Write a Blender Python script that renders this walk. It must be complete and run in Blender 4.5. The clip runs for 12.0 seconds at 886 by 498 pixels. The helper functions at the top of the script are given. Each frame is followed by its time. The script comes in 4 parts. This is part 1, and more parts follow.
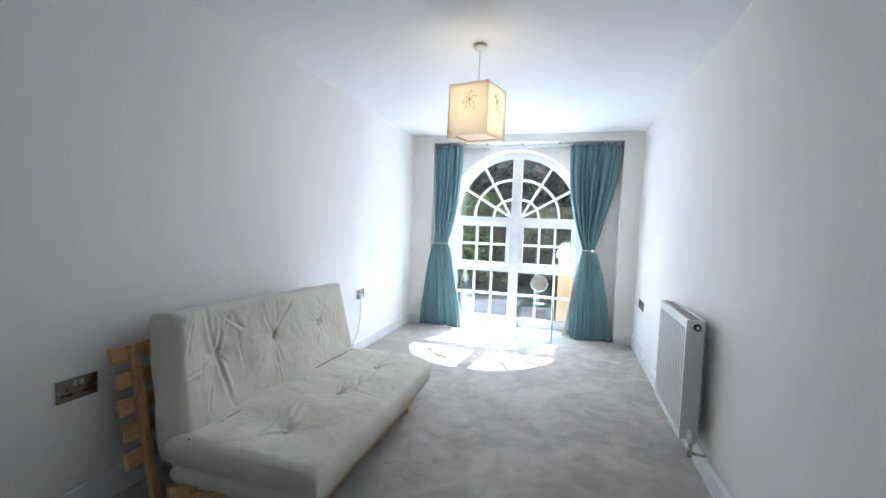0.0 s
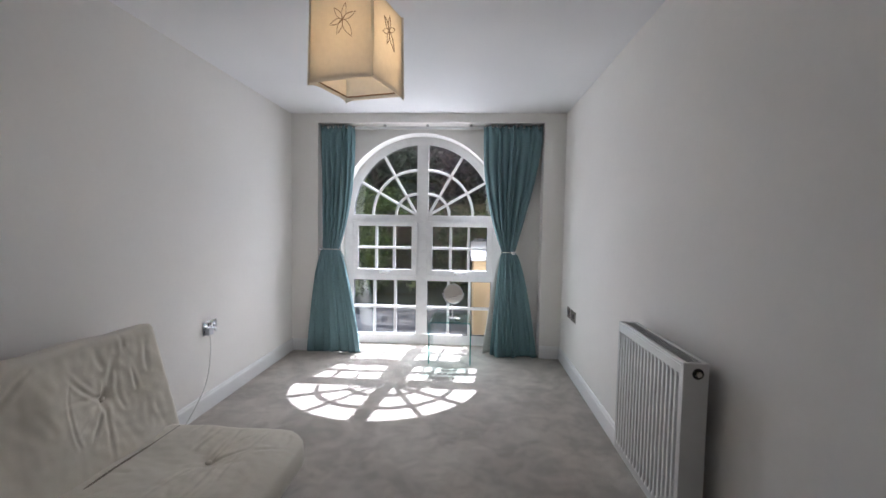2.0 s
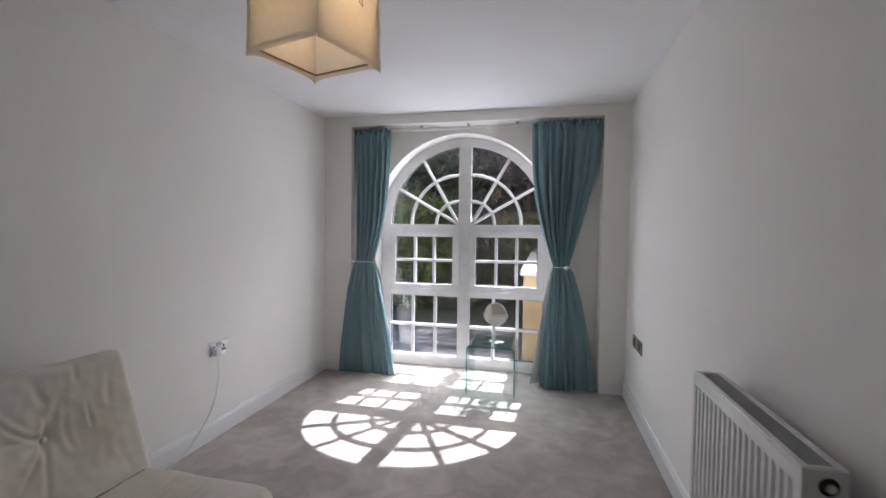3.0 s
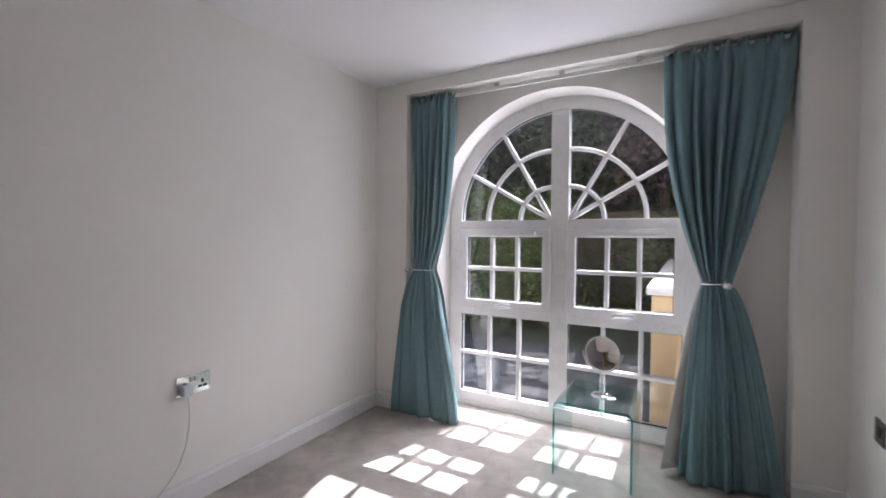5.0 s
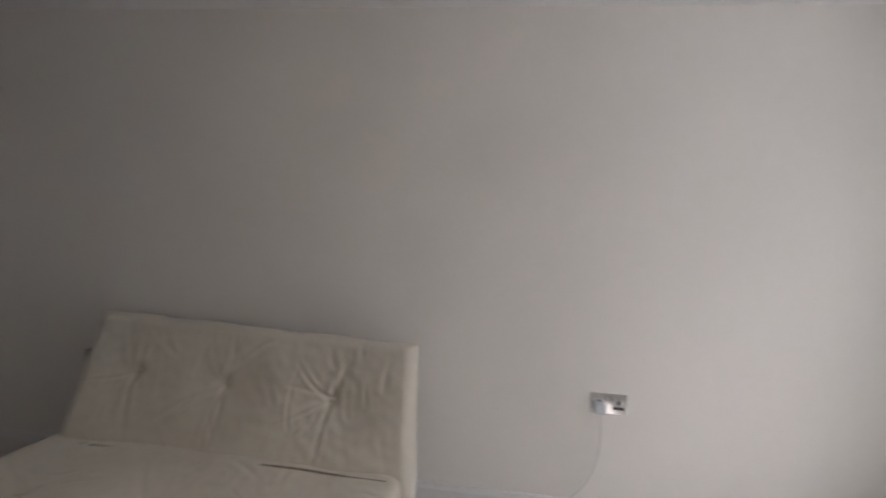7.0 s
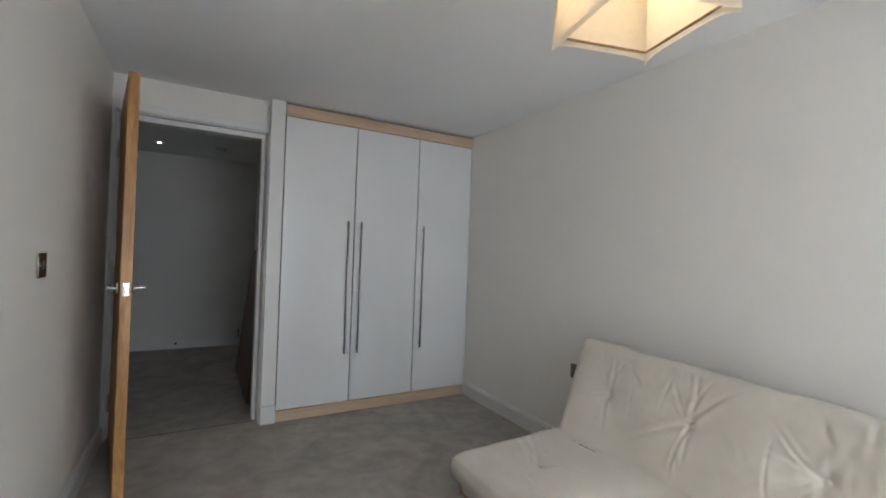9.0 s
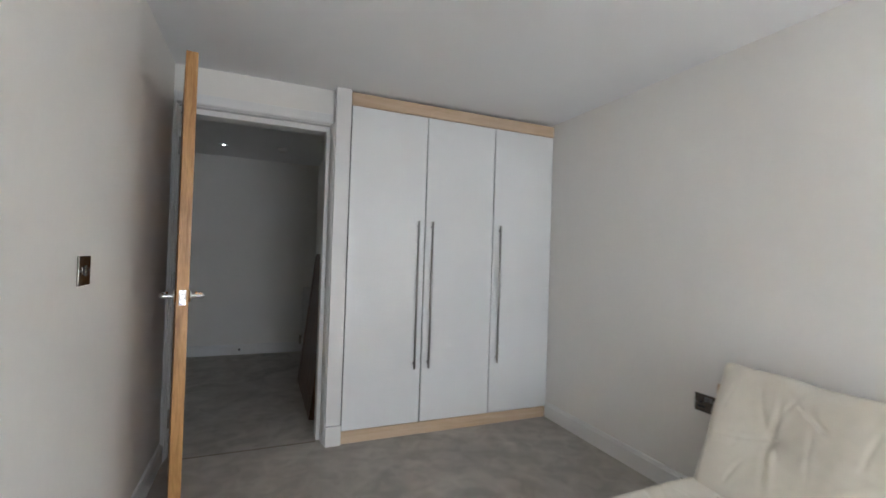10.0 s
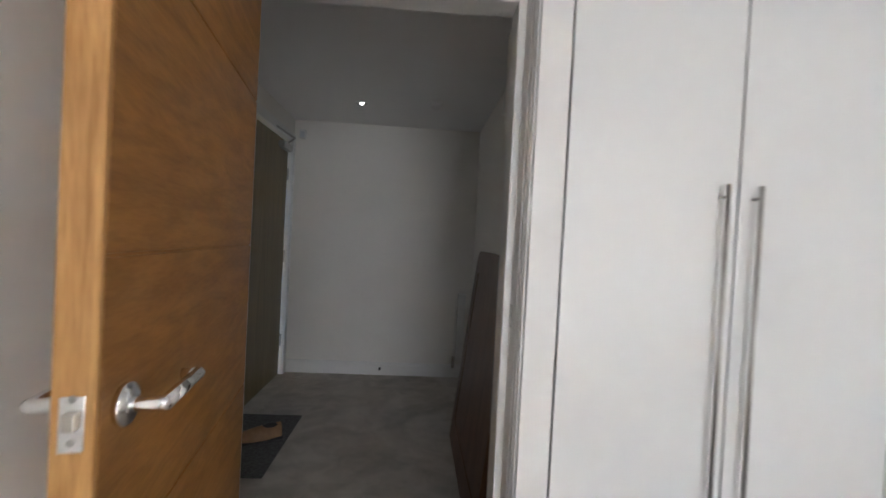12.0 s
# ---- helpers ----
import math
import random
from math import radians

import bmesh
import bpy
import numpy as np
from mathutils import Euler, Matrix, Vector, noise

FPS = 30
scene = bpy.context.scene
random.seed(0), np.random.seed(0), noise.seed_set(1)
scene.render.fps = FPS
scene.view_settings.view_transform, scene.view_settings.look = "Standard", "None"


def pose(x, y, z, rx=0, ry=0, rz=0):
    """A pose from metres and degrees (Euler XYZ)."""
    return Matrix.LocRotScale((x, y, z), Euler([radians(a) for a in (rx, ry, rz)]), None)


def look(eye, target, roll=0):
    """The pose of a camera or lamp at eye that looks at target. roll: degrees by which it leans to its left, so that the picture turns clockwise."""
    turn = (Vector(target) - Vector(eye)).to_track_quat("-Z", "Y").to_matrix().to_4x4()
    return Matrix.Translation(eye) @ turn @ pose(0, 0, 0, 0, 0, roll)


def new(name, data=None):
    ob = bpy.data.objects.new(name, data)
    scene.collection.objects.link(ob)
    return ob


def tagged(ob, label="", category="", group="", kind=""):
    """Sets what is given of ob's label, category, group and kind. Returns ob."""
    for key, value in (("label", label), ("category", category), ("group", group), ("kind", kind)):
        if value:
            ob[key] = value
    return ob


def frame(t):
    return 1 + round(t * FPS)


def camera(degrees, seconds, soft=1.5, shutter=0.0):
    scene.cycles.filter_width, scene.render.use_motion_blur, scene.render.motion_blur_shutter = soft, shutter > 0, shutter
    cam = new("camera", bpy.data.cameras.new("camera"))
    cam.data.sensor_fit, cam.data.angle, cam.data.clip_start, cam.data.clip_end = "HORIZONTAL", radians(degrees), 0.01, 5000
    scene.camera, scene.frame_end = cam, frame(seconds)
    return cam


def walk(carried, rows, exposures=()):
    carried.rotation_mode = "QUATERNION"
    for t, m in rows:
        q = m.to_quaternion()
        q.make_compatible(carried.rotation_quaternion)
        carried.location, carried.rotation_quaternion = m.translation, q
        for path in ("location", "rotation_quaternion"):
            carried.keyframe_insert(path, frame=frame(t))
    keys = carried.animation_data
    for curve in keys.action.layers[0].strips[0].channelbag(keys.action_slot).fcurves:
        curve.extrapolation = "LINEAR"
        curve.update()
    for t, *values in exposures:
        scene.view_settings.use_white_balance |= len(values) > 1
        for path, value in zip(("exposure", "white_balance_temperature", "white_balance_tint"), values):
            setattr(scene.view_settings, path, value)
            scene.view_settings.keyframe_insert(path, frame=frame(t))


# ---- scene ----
cam = camera(91.6, 12.0, shutter=0.35)
PATH = [
    (0, (1.793, 0.097, 1.2), (1.243, 2.016, 1.081), 2.2),
    (0.5, (1.744, 0.312, 1.208), (1.313, 2.262, 1.099), 2.1),
    (1, (1.673, 0.531, 1.211), (1.403, 2.509, 1.1), 1.7),
    (1.5, (1.609, 0.762, 1.22), (1.522, 2.757, 1.097), 1.1),
    (2, (1.673, 1.005, 1.218), (1.547, 2.998, 1.101), 0.9),
    (2.5, (1.772, 1.22, 1.219), (1.504, 3.199, 1.115), 0.8),
    (3, (1.868, 1.469, 1.229), (1.423, 3.417, 1.151), 0.7),
    (5, (1.884, 2.543, 1.176), (0.907, 4.287, 1.126), 0.4),
    (5.5, (1.896, 2.783, 1.173), (0.635, 4.334, 1.107), 1.1),
    (6, (1.855, 2.947, 1.19), (0.256, 4.146, 1.116), 1.2),
    (6.5, (1.808, 3.059, 1.176), (-0.092, 3.681, 1.147), 1.9),
    (7, (1.892, 3.133, 1.11), (-0.094, 2.903, 1.135), 3.4),
    (7.5, (1.988, 3.216, 1.217), (0.249, 2.231, 1.149), 3.1),
    (7.7, (2.022, 3.217, 1.214), (0.408, 2.037, 1.153), 2.9),
    (9.5, (2.037, 2.976, 1.208), (1.164, 1.177, 1.234), 1.9),
    (10, (2.03, 2.704, 1.196), (1.254, 0.861, 1.223), 1.9),
    (10.5, (1.936, 2.355, 1.2), (1.341, 0.445, 1.223), 2.0),
    (11, (1.923, 1.952, 1.213), (1.476, 0.002, 1.231), 2.1),
    (11.5, (1.908, 1.604, 1.202), (1.616, -0.374, 1.213), 2.2),
    (12, (1.95, 1.197, 1.209), (1.826, -0.799, 1.178), 3.0),
]
EXPOSURES = [
    (0.0, 2.88, 5080, 9),
    (0.7, 2.27, 5180, 11),
    (1.5, 1.87, 5500, 14),
    (3.0, 1.51, 5750, 19),
    (5.5, 1.40, 5900, 22),
    (7.0, 1.55, 6050, 19),
    (7.7, 2.12, 5750, 13),
    (9.5, 3.04, 5650, 11),
    (10.5, 3.54, 5750, 12),
    (11.5, 3.65, 5850, 13),
    (12.0, 3.86, 5900, 14),
]
walk(cam, [(t, look(eye, target, roll)) for t, eye, target, roll in PATH], EXPOSURES)
# ---------- light ----------
SUN = Vector((0.200, 1.79, 1.991)).normalized()
scene.world = bpy.data.worlds.new("sky")
scene.world.use_nodes = True
nt = scene.world.node_tree
sky = nt.nodes.new("ShaderNodeTexSky")
sky.sky_type, sky.sun_disc = "NISHITA", False
sky.dust_density = 0.1
sky.sun_elevation, sky.sun_rotation = math.asin(SUN.z), math.atan2(SUN.x, SUN.y)
nt.links.new(sky.outputs[0], nt.nodes["Background"].inputs[0])
nt.nodes["Background"].inputs[1].default_value = 0.05
sun = new("sun", bpy.data.lights.new("sun", "SUN"))
sun.data.energy, sun.data.angle, sun.data.color = 5.0, radians(0.55), (1.0, 0.97, 0.93)
sun.data.cycles.use_multiple_importance_sampling = False
sun.matrix_world = look(SUN * 20, (0, 0, 0))
window_light = new("window_sky_light", bpy.data.lights.new("window_sky_light", "AREA"))
window_light.data.shape, window_light.data.size, window_light.data.size_y = "RECTANGLE", 1.36, 1.75
window_light.data.energy, window_light.data.color = 3.2, (0.985, 0.965, 0.94)
window_light.data.cycles.use_multiple_importance_sampling = False
window_light.matrix_world = look((1.19, 5.25, 1.02), (1.19, 0.0, 1.02))
bulb = new("pendant_bulb_light", bpy.data.lights.new("pendant_bulb_light", "POINT"))
bulb.data.energy, bulb.data.color, bulb.data.shadow_soft_size = 0.38, (1.0, 0.66, 0.33), 0.035
bulb.location = (1.264, 2.546, 1.855)
hall_light = new("hall_downlight_light", bpy.data.lights.new("hall_downlight_light", "SPOT"))
hall_light.data.energy, hall_light.data.color, hall_light.data.spot_size, hall_light.data.spot_blend, hall_light.data.shadow_soft_size = 0.05, (1.0, 0.93, 0.85), radians(100), 0.8, 0.03
hall_light.matrix_world = look((2.41, -2.06, 2.185), (2.41, -2.06, 0.0))


# ---------- materials ----------
def mat(name, color, rough=0.5, metal=0.0, vary=0.0, scale=8.0, bump=0.0, bump_scale=200.0, coords="Object", detail=4.0, stretch=(1, 1, 1), spec=0.5, coat=0.0, sheen=0.0, rough_vary=0.0, fine=0.0):
    m = bpy.data.materials.new(name)
    m.use_nodes = True
    t = m.node_tree
    b = t.nodes["Principled BSDF"]
    b.inputs["Base Color"].default_value = (*color, 1)
    b.inputs["Roughness"].default_value = rough
    b.inputs["Metallic"].default_value = metal
    b.inputs["Specular IOR Level"].default_value = spec
    b.inputs["Coat Weight"].default_value = coat
    b.inputs["Coat Roughness"].default_value = 0.04
    b.inputs["Sheen Weight"].default_value = sheen
    tc = t.nodes.new("ShaderNodeTexCoord")
    mp = t.nodes.new("ShaderNodeMapping")
    mp.inputs["Scale"].default_value = stretch
    t.links.new(tc.outputs[coords], mp.inputs[0])
    src = mp.outputs[0]

    def noise_node(sc, det, rough_n=0.55):
        n = t.nodes.new("ShaderNodeTexNoise")
        n.inputs["Scale"].default_value, n.inputs["Detail"].default_value, n.inputs["Roughness"].default_value = sc, det, rough_n
        t.links.new(src, n.inputs["Vector"])
        return n
    if vary:
        n = noise_node(scale, detail)
        out = n.outputs["Fac"]
        if fine:
            n2 = noise_node(scale * 22, 3)
            mx = t.nodes.new("ShaderNodeMix")
            mx.inputs["Factor"].default_value = fine
            t.links.new(out, mx.inputs[2]), t.links.new(n2.outputs["Fac"], mx.inputs[3])
            out = mx.outputs[0]
        r = t.nodes.new("ShaderNodeValToRGB")
        r.color_ramp.elements[0].position, r.color_ramp.elements[1].position = 0.35, 0.65
        r.color_ramp.elements[0].color = (*[c * (1 - vary) for c in color], 1)
        r.color_ramp.elements[1].color = (*[min(1, c * (1 + vary)) for c in color], 1)
        t.links.new(out, r.inputs[0]), t.links.new(r.outputs[0], b.inputs["Base Color"])
    if rough_vary:
        n = noise_node(scale * 1.7, 5)
        r = t.nodes.new("ShaderNodeMapRange")
        r.inputs[3].default_value, r.inputs[4].default_value = max(0.02, rough - rough_vary), min(1, rough + rough_vary)
        t.links.new(n.outputs["Fac"], r.inputs[0]), t.links.new(r.outputs[0], b.inputs["Roughness"])
    if bump:
        n = noise_node(bump_scale, 3)
        p = t.nodes.new("ShaderNodeBump")
        p.inputs["Strength"].default_value, p.inputs["Distance"].default_value = 1.0, bump
        t.links.new(n.outputs["Fac"], p.inputs["Height"]), t.links.new(p.outputs[0], b.inputs["Normal"])
    return m


def wood(name, dark, light, along, rough=0.42, ring=26.0, coat=0.0):
    """Straight wood grain: bands across the given axis, warped, with fine pores along it."""
    m = bpy.data.materials.new(name)
    m.use_nodes = True
    t = m.node_tree
    b = t.nodes["Principled BSDF"]
    b.inputs["Roughness"].default_value, b.inputs["Coat Weight"].default_value, b.inputs["Coat Roughness"].default_value = rough, coat, 0.2
    tc, mp = t.nodes.new("ShaderNodeTexCoord"), t.nodes.new("ShaderNodeMapping")
    mp.inputs["Scale"].default_value = [0.09 if i == along else 1.0 for i in range(3)]
    oi = t.nodes.new("ShaderNodeObjectInfo")
    sh = t.nodes.new("ShaderNodeVectorMath")
    sh.operation = "ADD"
    t.links.new(tc.outputs["Object"], sh.inputs[0]), t.links.new(oi.outputs["Random"], sh.inputs[1])
    t.links.new(sh.outputs[0], mp.inputs[0])
    warp = t.nodes.new("ShaderNodeTexNoise")
    warp.inputs["Scale"].default_value, warp.inputs["Detail"].default_value, warp.inputs["Distortion"].default_value = ring, 6, 1.6
    t.links.new(mp.outputs[0], warp.inputs["Vector"])
    pore = t.nodes.new("ShaderNodeTexNoise")
    pore.inputs["Scale"].default_value, pore.inputs["Detail"].default_value = ring * 9, 3
    t.links.new(mp.outputs[0], pore.inputs["Vector"])
    mx = t.nodes.new("ShaderNodeMix")
    mx.inputs["Factor"].default_value = 0.3
    t.links.new(warp.outputs["Fac"], mx.inputs[2]), t.links.new(pore.outputs["Fac"], mx.inputs[3])
    r = t.nodes.new("ShaderNodeValToRGB")
    r.color_ramp.elements[0].position, r.color_ramp.elements[1].position = 0.36, 0.62
    r.color_ramp.elements[0].color, r.color_ramp.elements[1].color = (*dark, 1), (*light, 1)
    t.links.new(mx.outputs[0], r.inputs[0]), t.links.new(r.outputs[0], b.inputs["Base Color"])
    p = t.nodes.new("ShaderNodeBump")
    p.inputs["Strength"].default_value, p.inputs["Distance"].default_value = 0.5, 0.0006
    t.links.new(mx.outputs[0], p.inputs["Height"]), t.links.new(p.outputs[0], b.inputs["Normal"])
    return m


def glass(name, color, ior=1.45):
    m = bpy.data.materials.new(name)
    m.use_nodes = True
    b = m.node_tree.nodes["Principled BSDF"]
    b.inputs["Base Color"].default_value = (*color, 1)
    b.inputs["Roughness"].default_value = 0.0
    b.inputs["IOR"].default_value = ior
    b.inputs["Transmission Weight"].default_value = 1.0
    return m


def sheet_glass(name, color):
    """Clear sheet glass: tinted see-through body with a mirror gloss that grows at low angles."""
    m = bpy.data.materials.new(name)
    m.use_nodes = True
    t = m.node_tree
    tr, gl, lw, pw, sc, mx = (t.nodes.new(k) for k in ("ShaderNodeBsdfTransparent", "ShaderNodeBsdfGlossy", "ShaderNodeLayerWeight", "ShaderNodeMath", "ShaderNodeMath", "ShaderNodeMixShader"))
    tr.inputs[0].default_value = (*color, 1)
    gl.inputs["Roughness"].default_value = 0.0
    lw.inputs["Blend"].default_value = 0.5
    pw.operation, sc.operation = "POWER", "MULTIPLY_ADD"
    pw.inputs[1].default_value, sc.inputs[1].default_value, sc.inputs[2].default_value = 4.0, 0.9, 0.045
    t.links.new(lw.outputs["Facing"], pw.inputs[0]), t.links.new(pw.outputs[0], sc.inputs[0]), t.links.new(sc.outputs[0], mx.inputs[0])
    t.links.new(tr.outputs[0], mx.inputs[1]), t.links.new(gl.outputs[0], mx.inputs[2])
    t.links.new(mx.outputs[0], t.nodes["Material Output"].inputs[0])
    return m


def leaf_mat(name, dark, light, rough=0.4):
    m = bpy.data.materials.new(name)
    m.use_nodes = True
    t = m.node_tree
    b = t.nodes["Principled BSDF"]
    b.inputs["Roughness"].default_value = rough
    g = t.nodes.new("ShaderNodeNewGeometry")
    r = t.nodes.new("ShaderNodeValToRGB")
    r.color_ramp.elements[0].color, r.color_ramp.elements[1].color = (*dark, 1), (*light, 1)
    t.links.new(g.outputs["Random Per Island"], r.inputs[0])
    t.links.new(r.outputs[0], b.inputs["Base Color"])
    tr = t.nodes.new("ShaderNodeBsdfTranslucent")
    t.links.new(r.outputs[0], tr.inputs[0])
    mx = t.nodes.new("ShaderNodeMixShader")
    mx.inputs[0].default_value = 0.2
    t.links.new(b.outputs[0], mx.inputs[1]), t.links.new(tr.outputs[0], mx.inputs[2])
    t.links.new(mx.outputs[0], t.nodes["Material Output"].inputs[0])
    return m


def cloth_glow(name, color, through_part):
    """Thin shade fabric that lets part of the bulb's light through."""
    m = mat(name, color, 0.9, vary=0.05, scale=60, bump=0.0004, bump_scale=500)
    t = m.node_tree
    tr, mx = t.nodes.new("ShaderNodeBsdfTranslucent"), t.nodes.new("ShaderNodeMixShader")
    tr.inputs[0].default_value = (*color, 1)
    mx.inputs[0].default_value = through_part
    t.links.new(t.nodes["Principled BSDF"].outputs[0], mx.inputs[1]), t.links.new(tr.outputs[0], mx.inputs[2])
    t.links.new(mx.outputs[0], t.nodes["Material Output"].inputs[0])
    return m


def emit(name, color, strength):
    m = bpy.data.materials.new(name)
    m.use_nodes = True
    b = m.node_tree.nodes["Principled BSDF"]
    b.inputs["Emission Color"].default_value, b.inputs["Emission Strength"].default_value = (*color, 1), strength
    return m


def carpet(name, brushed, smooth_):
    """Cut pile: brushed and smooth patches with soft uneven borders, tufts and a fine relief."""
    m = mat(name, smooth_, 0.95, bump=0.006, bump_scale=260, spec=0.08, sheen=0.25)
    t = m.node_tree
    b = t.nodes["Principled BSDF"]
    tc = t.nodes.new("ShaderNodeTexCoord")
    out = None
    for sc, det, dist, lo, hi, fac in ((2.3, 5, 1.2, 0.42, 0.60, 0.0), (9.0, 6, 0.8, 0.40, 0.62, 0.42), (190.0, 2, 0.0, 0.3, 0.7, 0.22)):
        n = t.nodes.new("ShaderNodeTexNoise")
        n.inputs["Scale"].default_value, n.inputs["Detail"].default_value, n.inputs["Distortion"].default_value = sc, det, dist
        t.links.new(tc.outputs["Object"], n.inputs["Vector"])
        e = t.nodes.new("ShaderNodeMapRange")
        e.inputs[1].default_value, e.inputs[2].default_value = lo, hi
        t.links.new(n.outputs["Fac"], e.inputs[0])
        if out is None:
            out = e.outputs[0]
        else:
            mx = t.nodes.new("ShaderNodeMix")
            mx.inputs["Factor"].default_value = fac
            t.links.new(out, mx.inputs[2]), t.links.new(e.outputs[0], mx.inputs[3])
            out = mx.outputs[0]
    r = t.nodes.new("ShaderNodeValToRGB")
    r.color_ramp.elements[0].color, r.color_ramp.elements[1].color = (*brushed, 1), (*smooth_, 1)
    t.links.new(out, r.inputs[0]), t.links.new(r.outputs[0], b.inputs["Base Color"])
    return m


PAINT = mat("wall_paint", (0.875, 0.852, 0.808), 0.75, vary=0.018, scale=1.6, bump=0.00035, bump_scale=140, fine=0.3)
CEIL = mat("ceiling_paint", (0.90, 0.90, 0.90), 0.7, vary=0.012, scale=1.4, bump=0.0003, bump_scale=130)
TRIM = mat("trim_gloss_white", (0.83, 0.825, 0.81), 0.42, vary=0.015, scale=5, rough_vary=0.05)
CARPET = carpet("carpet_pile", (0.335, 0.303, 0.262), (0.60, 0.552, 0.488))
UPVC = mat("white_upvc", (0.77, 0.77, 0.765), 0.28, vary=0.01, scale=6, rough_vary=0.06)
GLASS = glass("window_glass", (0.86, 0.88, 0.89), 1.72)
SEAL = mat("black_gasket", (0.02, 0.02, 0.02), 0.6)
GREEN_GLASS = sheet_glass("tempered_glass", (0.86, 0.965, 0.95))
CHROME = mat("polished_chrome", (0.85, 0.85, 0.86), 0.08, 1.0, rough_vary=0.04, scale=30)
STEEL = mat("brushed_steel", (0.44, 0.43, 0.415), 0.30, 1.0, vary=0.08, scale=40, stretch=(1, 1, 0.03), rough_vary=0.08)
MIRROR = mat("mirror_glass", (0.92, 0.92, 0.92), 0.01, 1.0)
DARK_NICKEL = mat("dark_nickel_plate", (0.20, 0.18, 0.155), 0.22, 1.0, rough_vary=0.06, scale=30)
BLACK = mat("black_plastic", (0.015, 0.015, 0.016), 0.35)
GREY_PLASTIC = mat("pale_grey_plastic", (0.62, 0.65, 0.68), 0.4)
WHITE_PLASTIC = mat("white_plastic", (0.78, 0.78, 0.76), 0.4)
CORD = mat("white_flex", (0.66, 0.65, 0.62), 0.5)
COTTON = mat("cream_cotton_drill", (0.70, 0.655, 0.56), 0.9, vary=0.04, scale=7, bump=0.0006, bump_scale=420, sheen=0.3, fine=0.3, spec=0.2)
# dark line colour: painted crease shade on the futon, and the doorway's carpet joint
CREASE_SHADE_JOINT = mat("crease_shade_joint", (0.27, 0.24, 0.19), 0.9, vary=0.1, scale=40)
CURTAIN = cloth_glow("teal_curtain_cloth", (0.180, 0.292, 0.310), 0.04)
LINING = mat("curtain_lining", (0.66, 0.66, 0.62), 0.9, vary=0.03, scale=9)
PINE = wood("pine", (0.46, 0.27, 0.11), (0.64, 0.42, 0.20), 1)
PINE_UP = wood("pine_upright", (0.44, 0.26, 0.11), (0.62, 0.40, 0.19), 2)
OAK_FACE = wood("oak_veneer", (0.27, 0.115, 0.024), (0.41, 0.190, 0.045), 1, 0.45, 19.0, 0.05)
OAK_EDGE = wood("oak_lipping", (0.34, 0.155, 0.038), (0.58, 0.315, 0.105), 2, 0.4, 30.0, 0.1)
MAPLE = wood("pale_maple", (0.58, 0.42, 0.27), (0.68, 0.52, 0.36), 0, 0.45, 12.0)
WARDROBE_GLOSS = mat("white_gloss_door", (0.85, 0.86, 0.86), 0.12, vary=0.01, scale=2, rough_vary=0.04, coat=0.4)
# board colour darkened to put shade into the gaps between the doors
CARCASS_SHADE = mat("gap_shade_carcass", (0.12, 0.115, 0.105), 0.6, vary=0.04, scale=9)
RAD_WHITE = mat("radiator_enamel", (0.80, 0.80, 0.78), 0.22, vary=0.01, scale=8, rough_vary=0.05)
RAD_DARK = mat("radiator_inside", (0.14, 0.14, 0.135), 0.6, vary=0.1, scale=20)
BRASS = mat("nickel_valve", (0.55, 0.52, 0.47), 0.25, 1.0, rough_vary=0.08, scale=40)
SHADE = cloth_glow("shade_fabric", (0.80, 0.74, 0.62), 0.5)
THREAD = mat("brown_thread", (0.20, 0.13, 0.07), 0.8)
BULB = emit("bulb_glow", (1.0, 0.72, 0.38), 1.7)
SPOT_GLOW = emit("downlight_glow", (1.0, 0.95, 0.88), 2.2)
DARK_WOOD = wood("dark_stained_wood", (0.085, 0.042, 0.024), (0.20, 0.105, 0.060), 2, 0.4, 16.0)
HALL_DOOR = wood("olive_brown_veneer", (0.15, 0.11, 0.04), (0.23, 0.17, 0.07), 2, 0.35, 14.0)
MAT_GREY = mat("doormat_pile", (0.12, 0.118, 0.12), 0.95, vary=0.25, scale=60, bump=0.004, bump_scale=300)
LEATHER = mat("tan_leather", (0.30, 0.17, 0.08), 0.5, vary=0.15, scale=20, bump=0.0005, bump_scale=120)
RENDER_Y = mat("cream_yellow_render", (0.72, 0.52, 0.28), 0.85, vary=0.05, scale=3, bump=0.002, bump_scale=60, fine=0.4)
COPING = mat("white_coping_stone", (0.74, 0.72, 0.68), 0.8, vary=0.05, scale=7, bump=0.001, bump_scale=60)
# dark blue tone is sky-lit shade put into the paving colour
PAVING = mat("shade_toned_paving", (0.060, 0.064, 0.074), 0.85, vary=0.18, scale=6, bump=0.002, bump_scale=80, fine=0.4)
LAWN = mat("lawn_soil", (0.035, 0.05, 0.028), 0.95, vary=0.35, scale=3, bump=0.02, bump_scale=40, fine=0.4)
BARK = mat("bark", (0.09, 0.065, 0.045), 0.9, vary=0.35, scale=14, bump=0.01, bump_scale=40, stretch=(1, 1, 0.25))
LEAF = leaf_mat("leaf_green", (0.045, 0.07, 0.045), (0.13, 0.19, 0.11), 0.28)
LEAF_RED = leaf_mat("leaf_purple", (0.055, 0.038, 0.045), (0.15, 0.105, 0.115), 0.28)
HEDGE_LEAF = leaf_mat("hedge_green", (0.035, 0.065, 0.018), (0.12, 0.18, 0.045))
FENCE = mat("weathered_fence", (0.15, 0.115, 0.085), 0.85, vary=0.25, scale=8, stretch=(1, 1, 0.1), bump=0.001, bump_scale=60)
BRICK = mat("outer_render", (0.62, 0.50, 0.33), 0.85, vary=0.06, scale=4, bump=0.002, bump_scale=60)

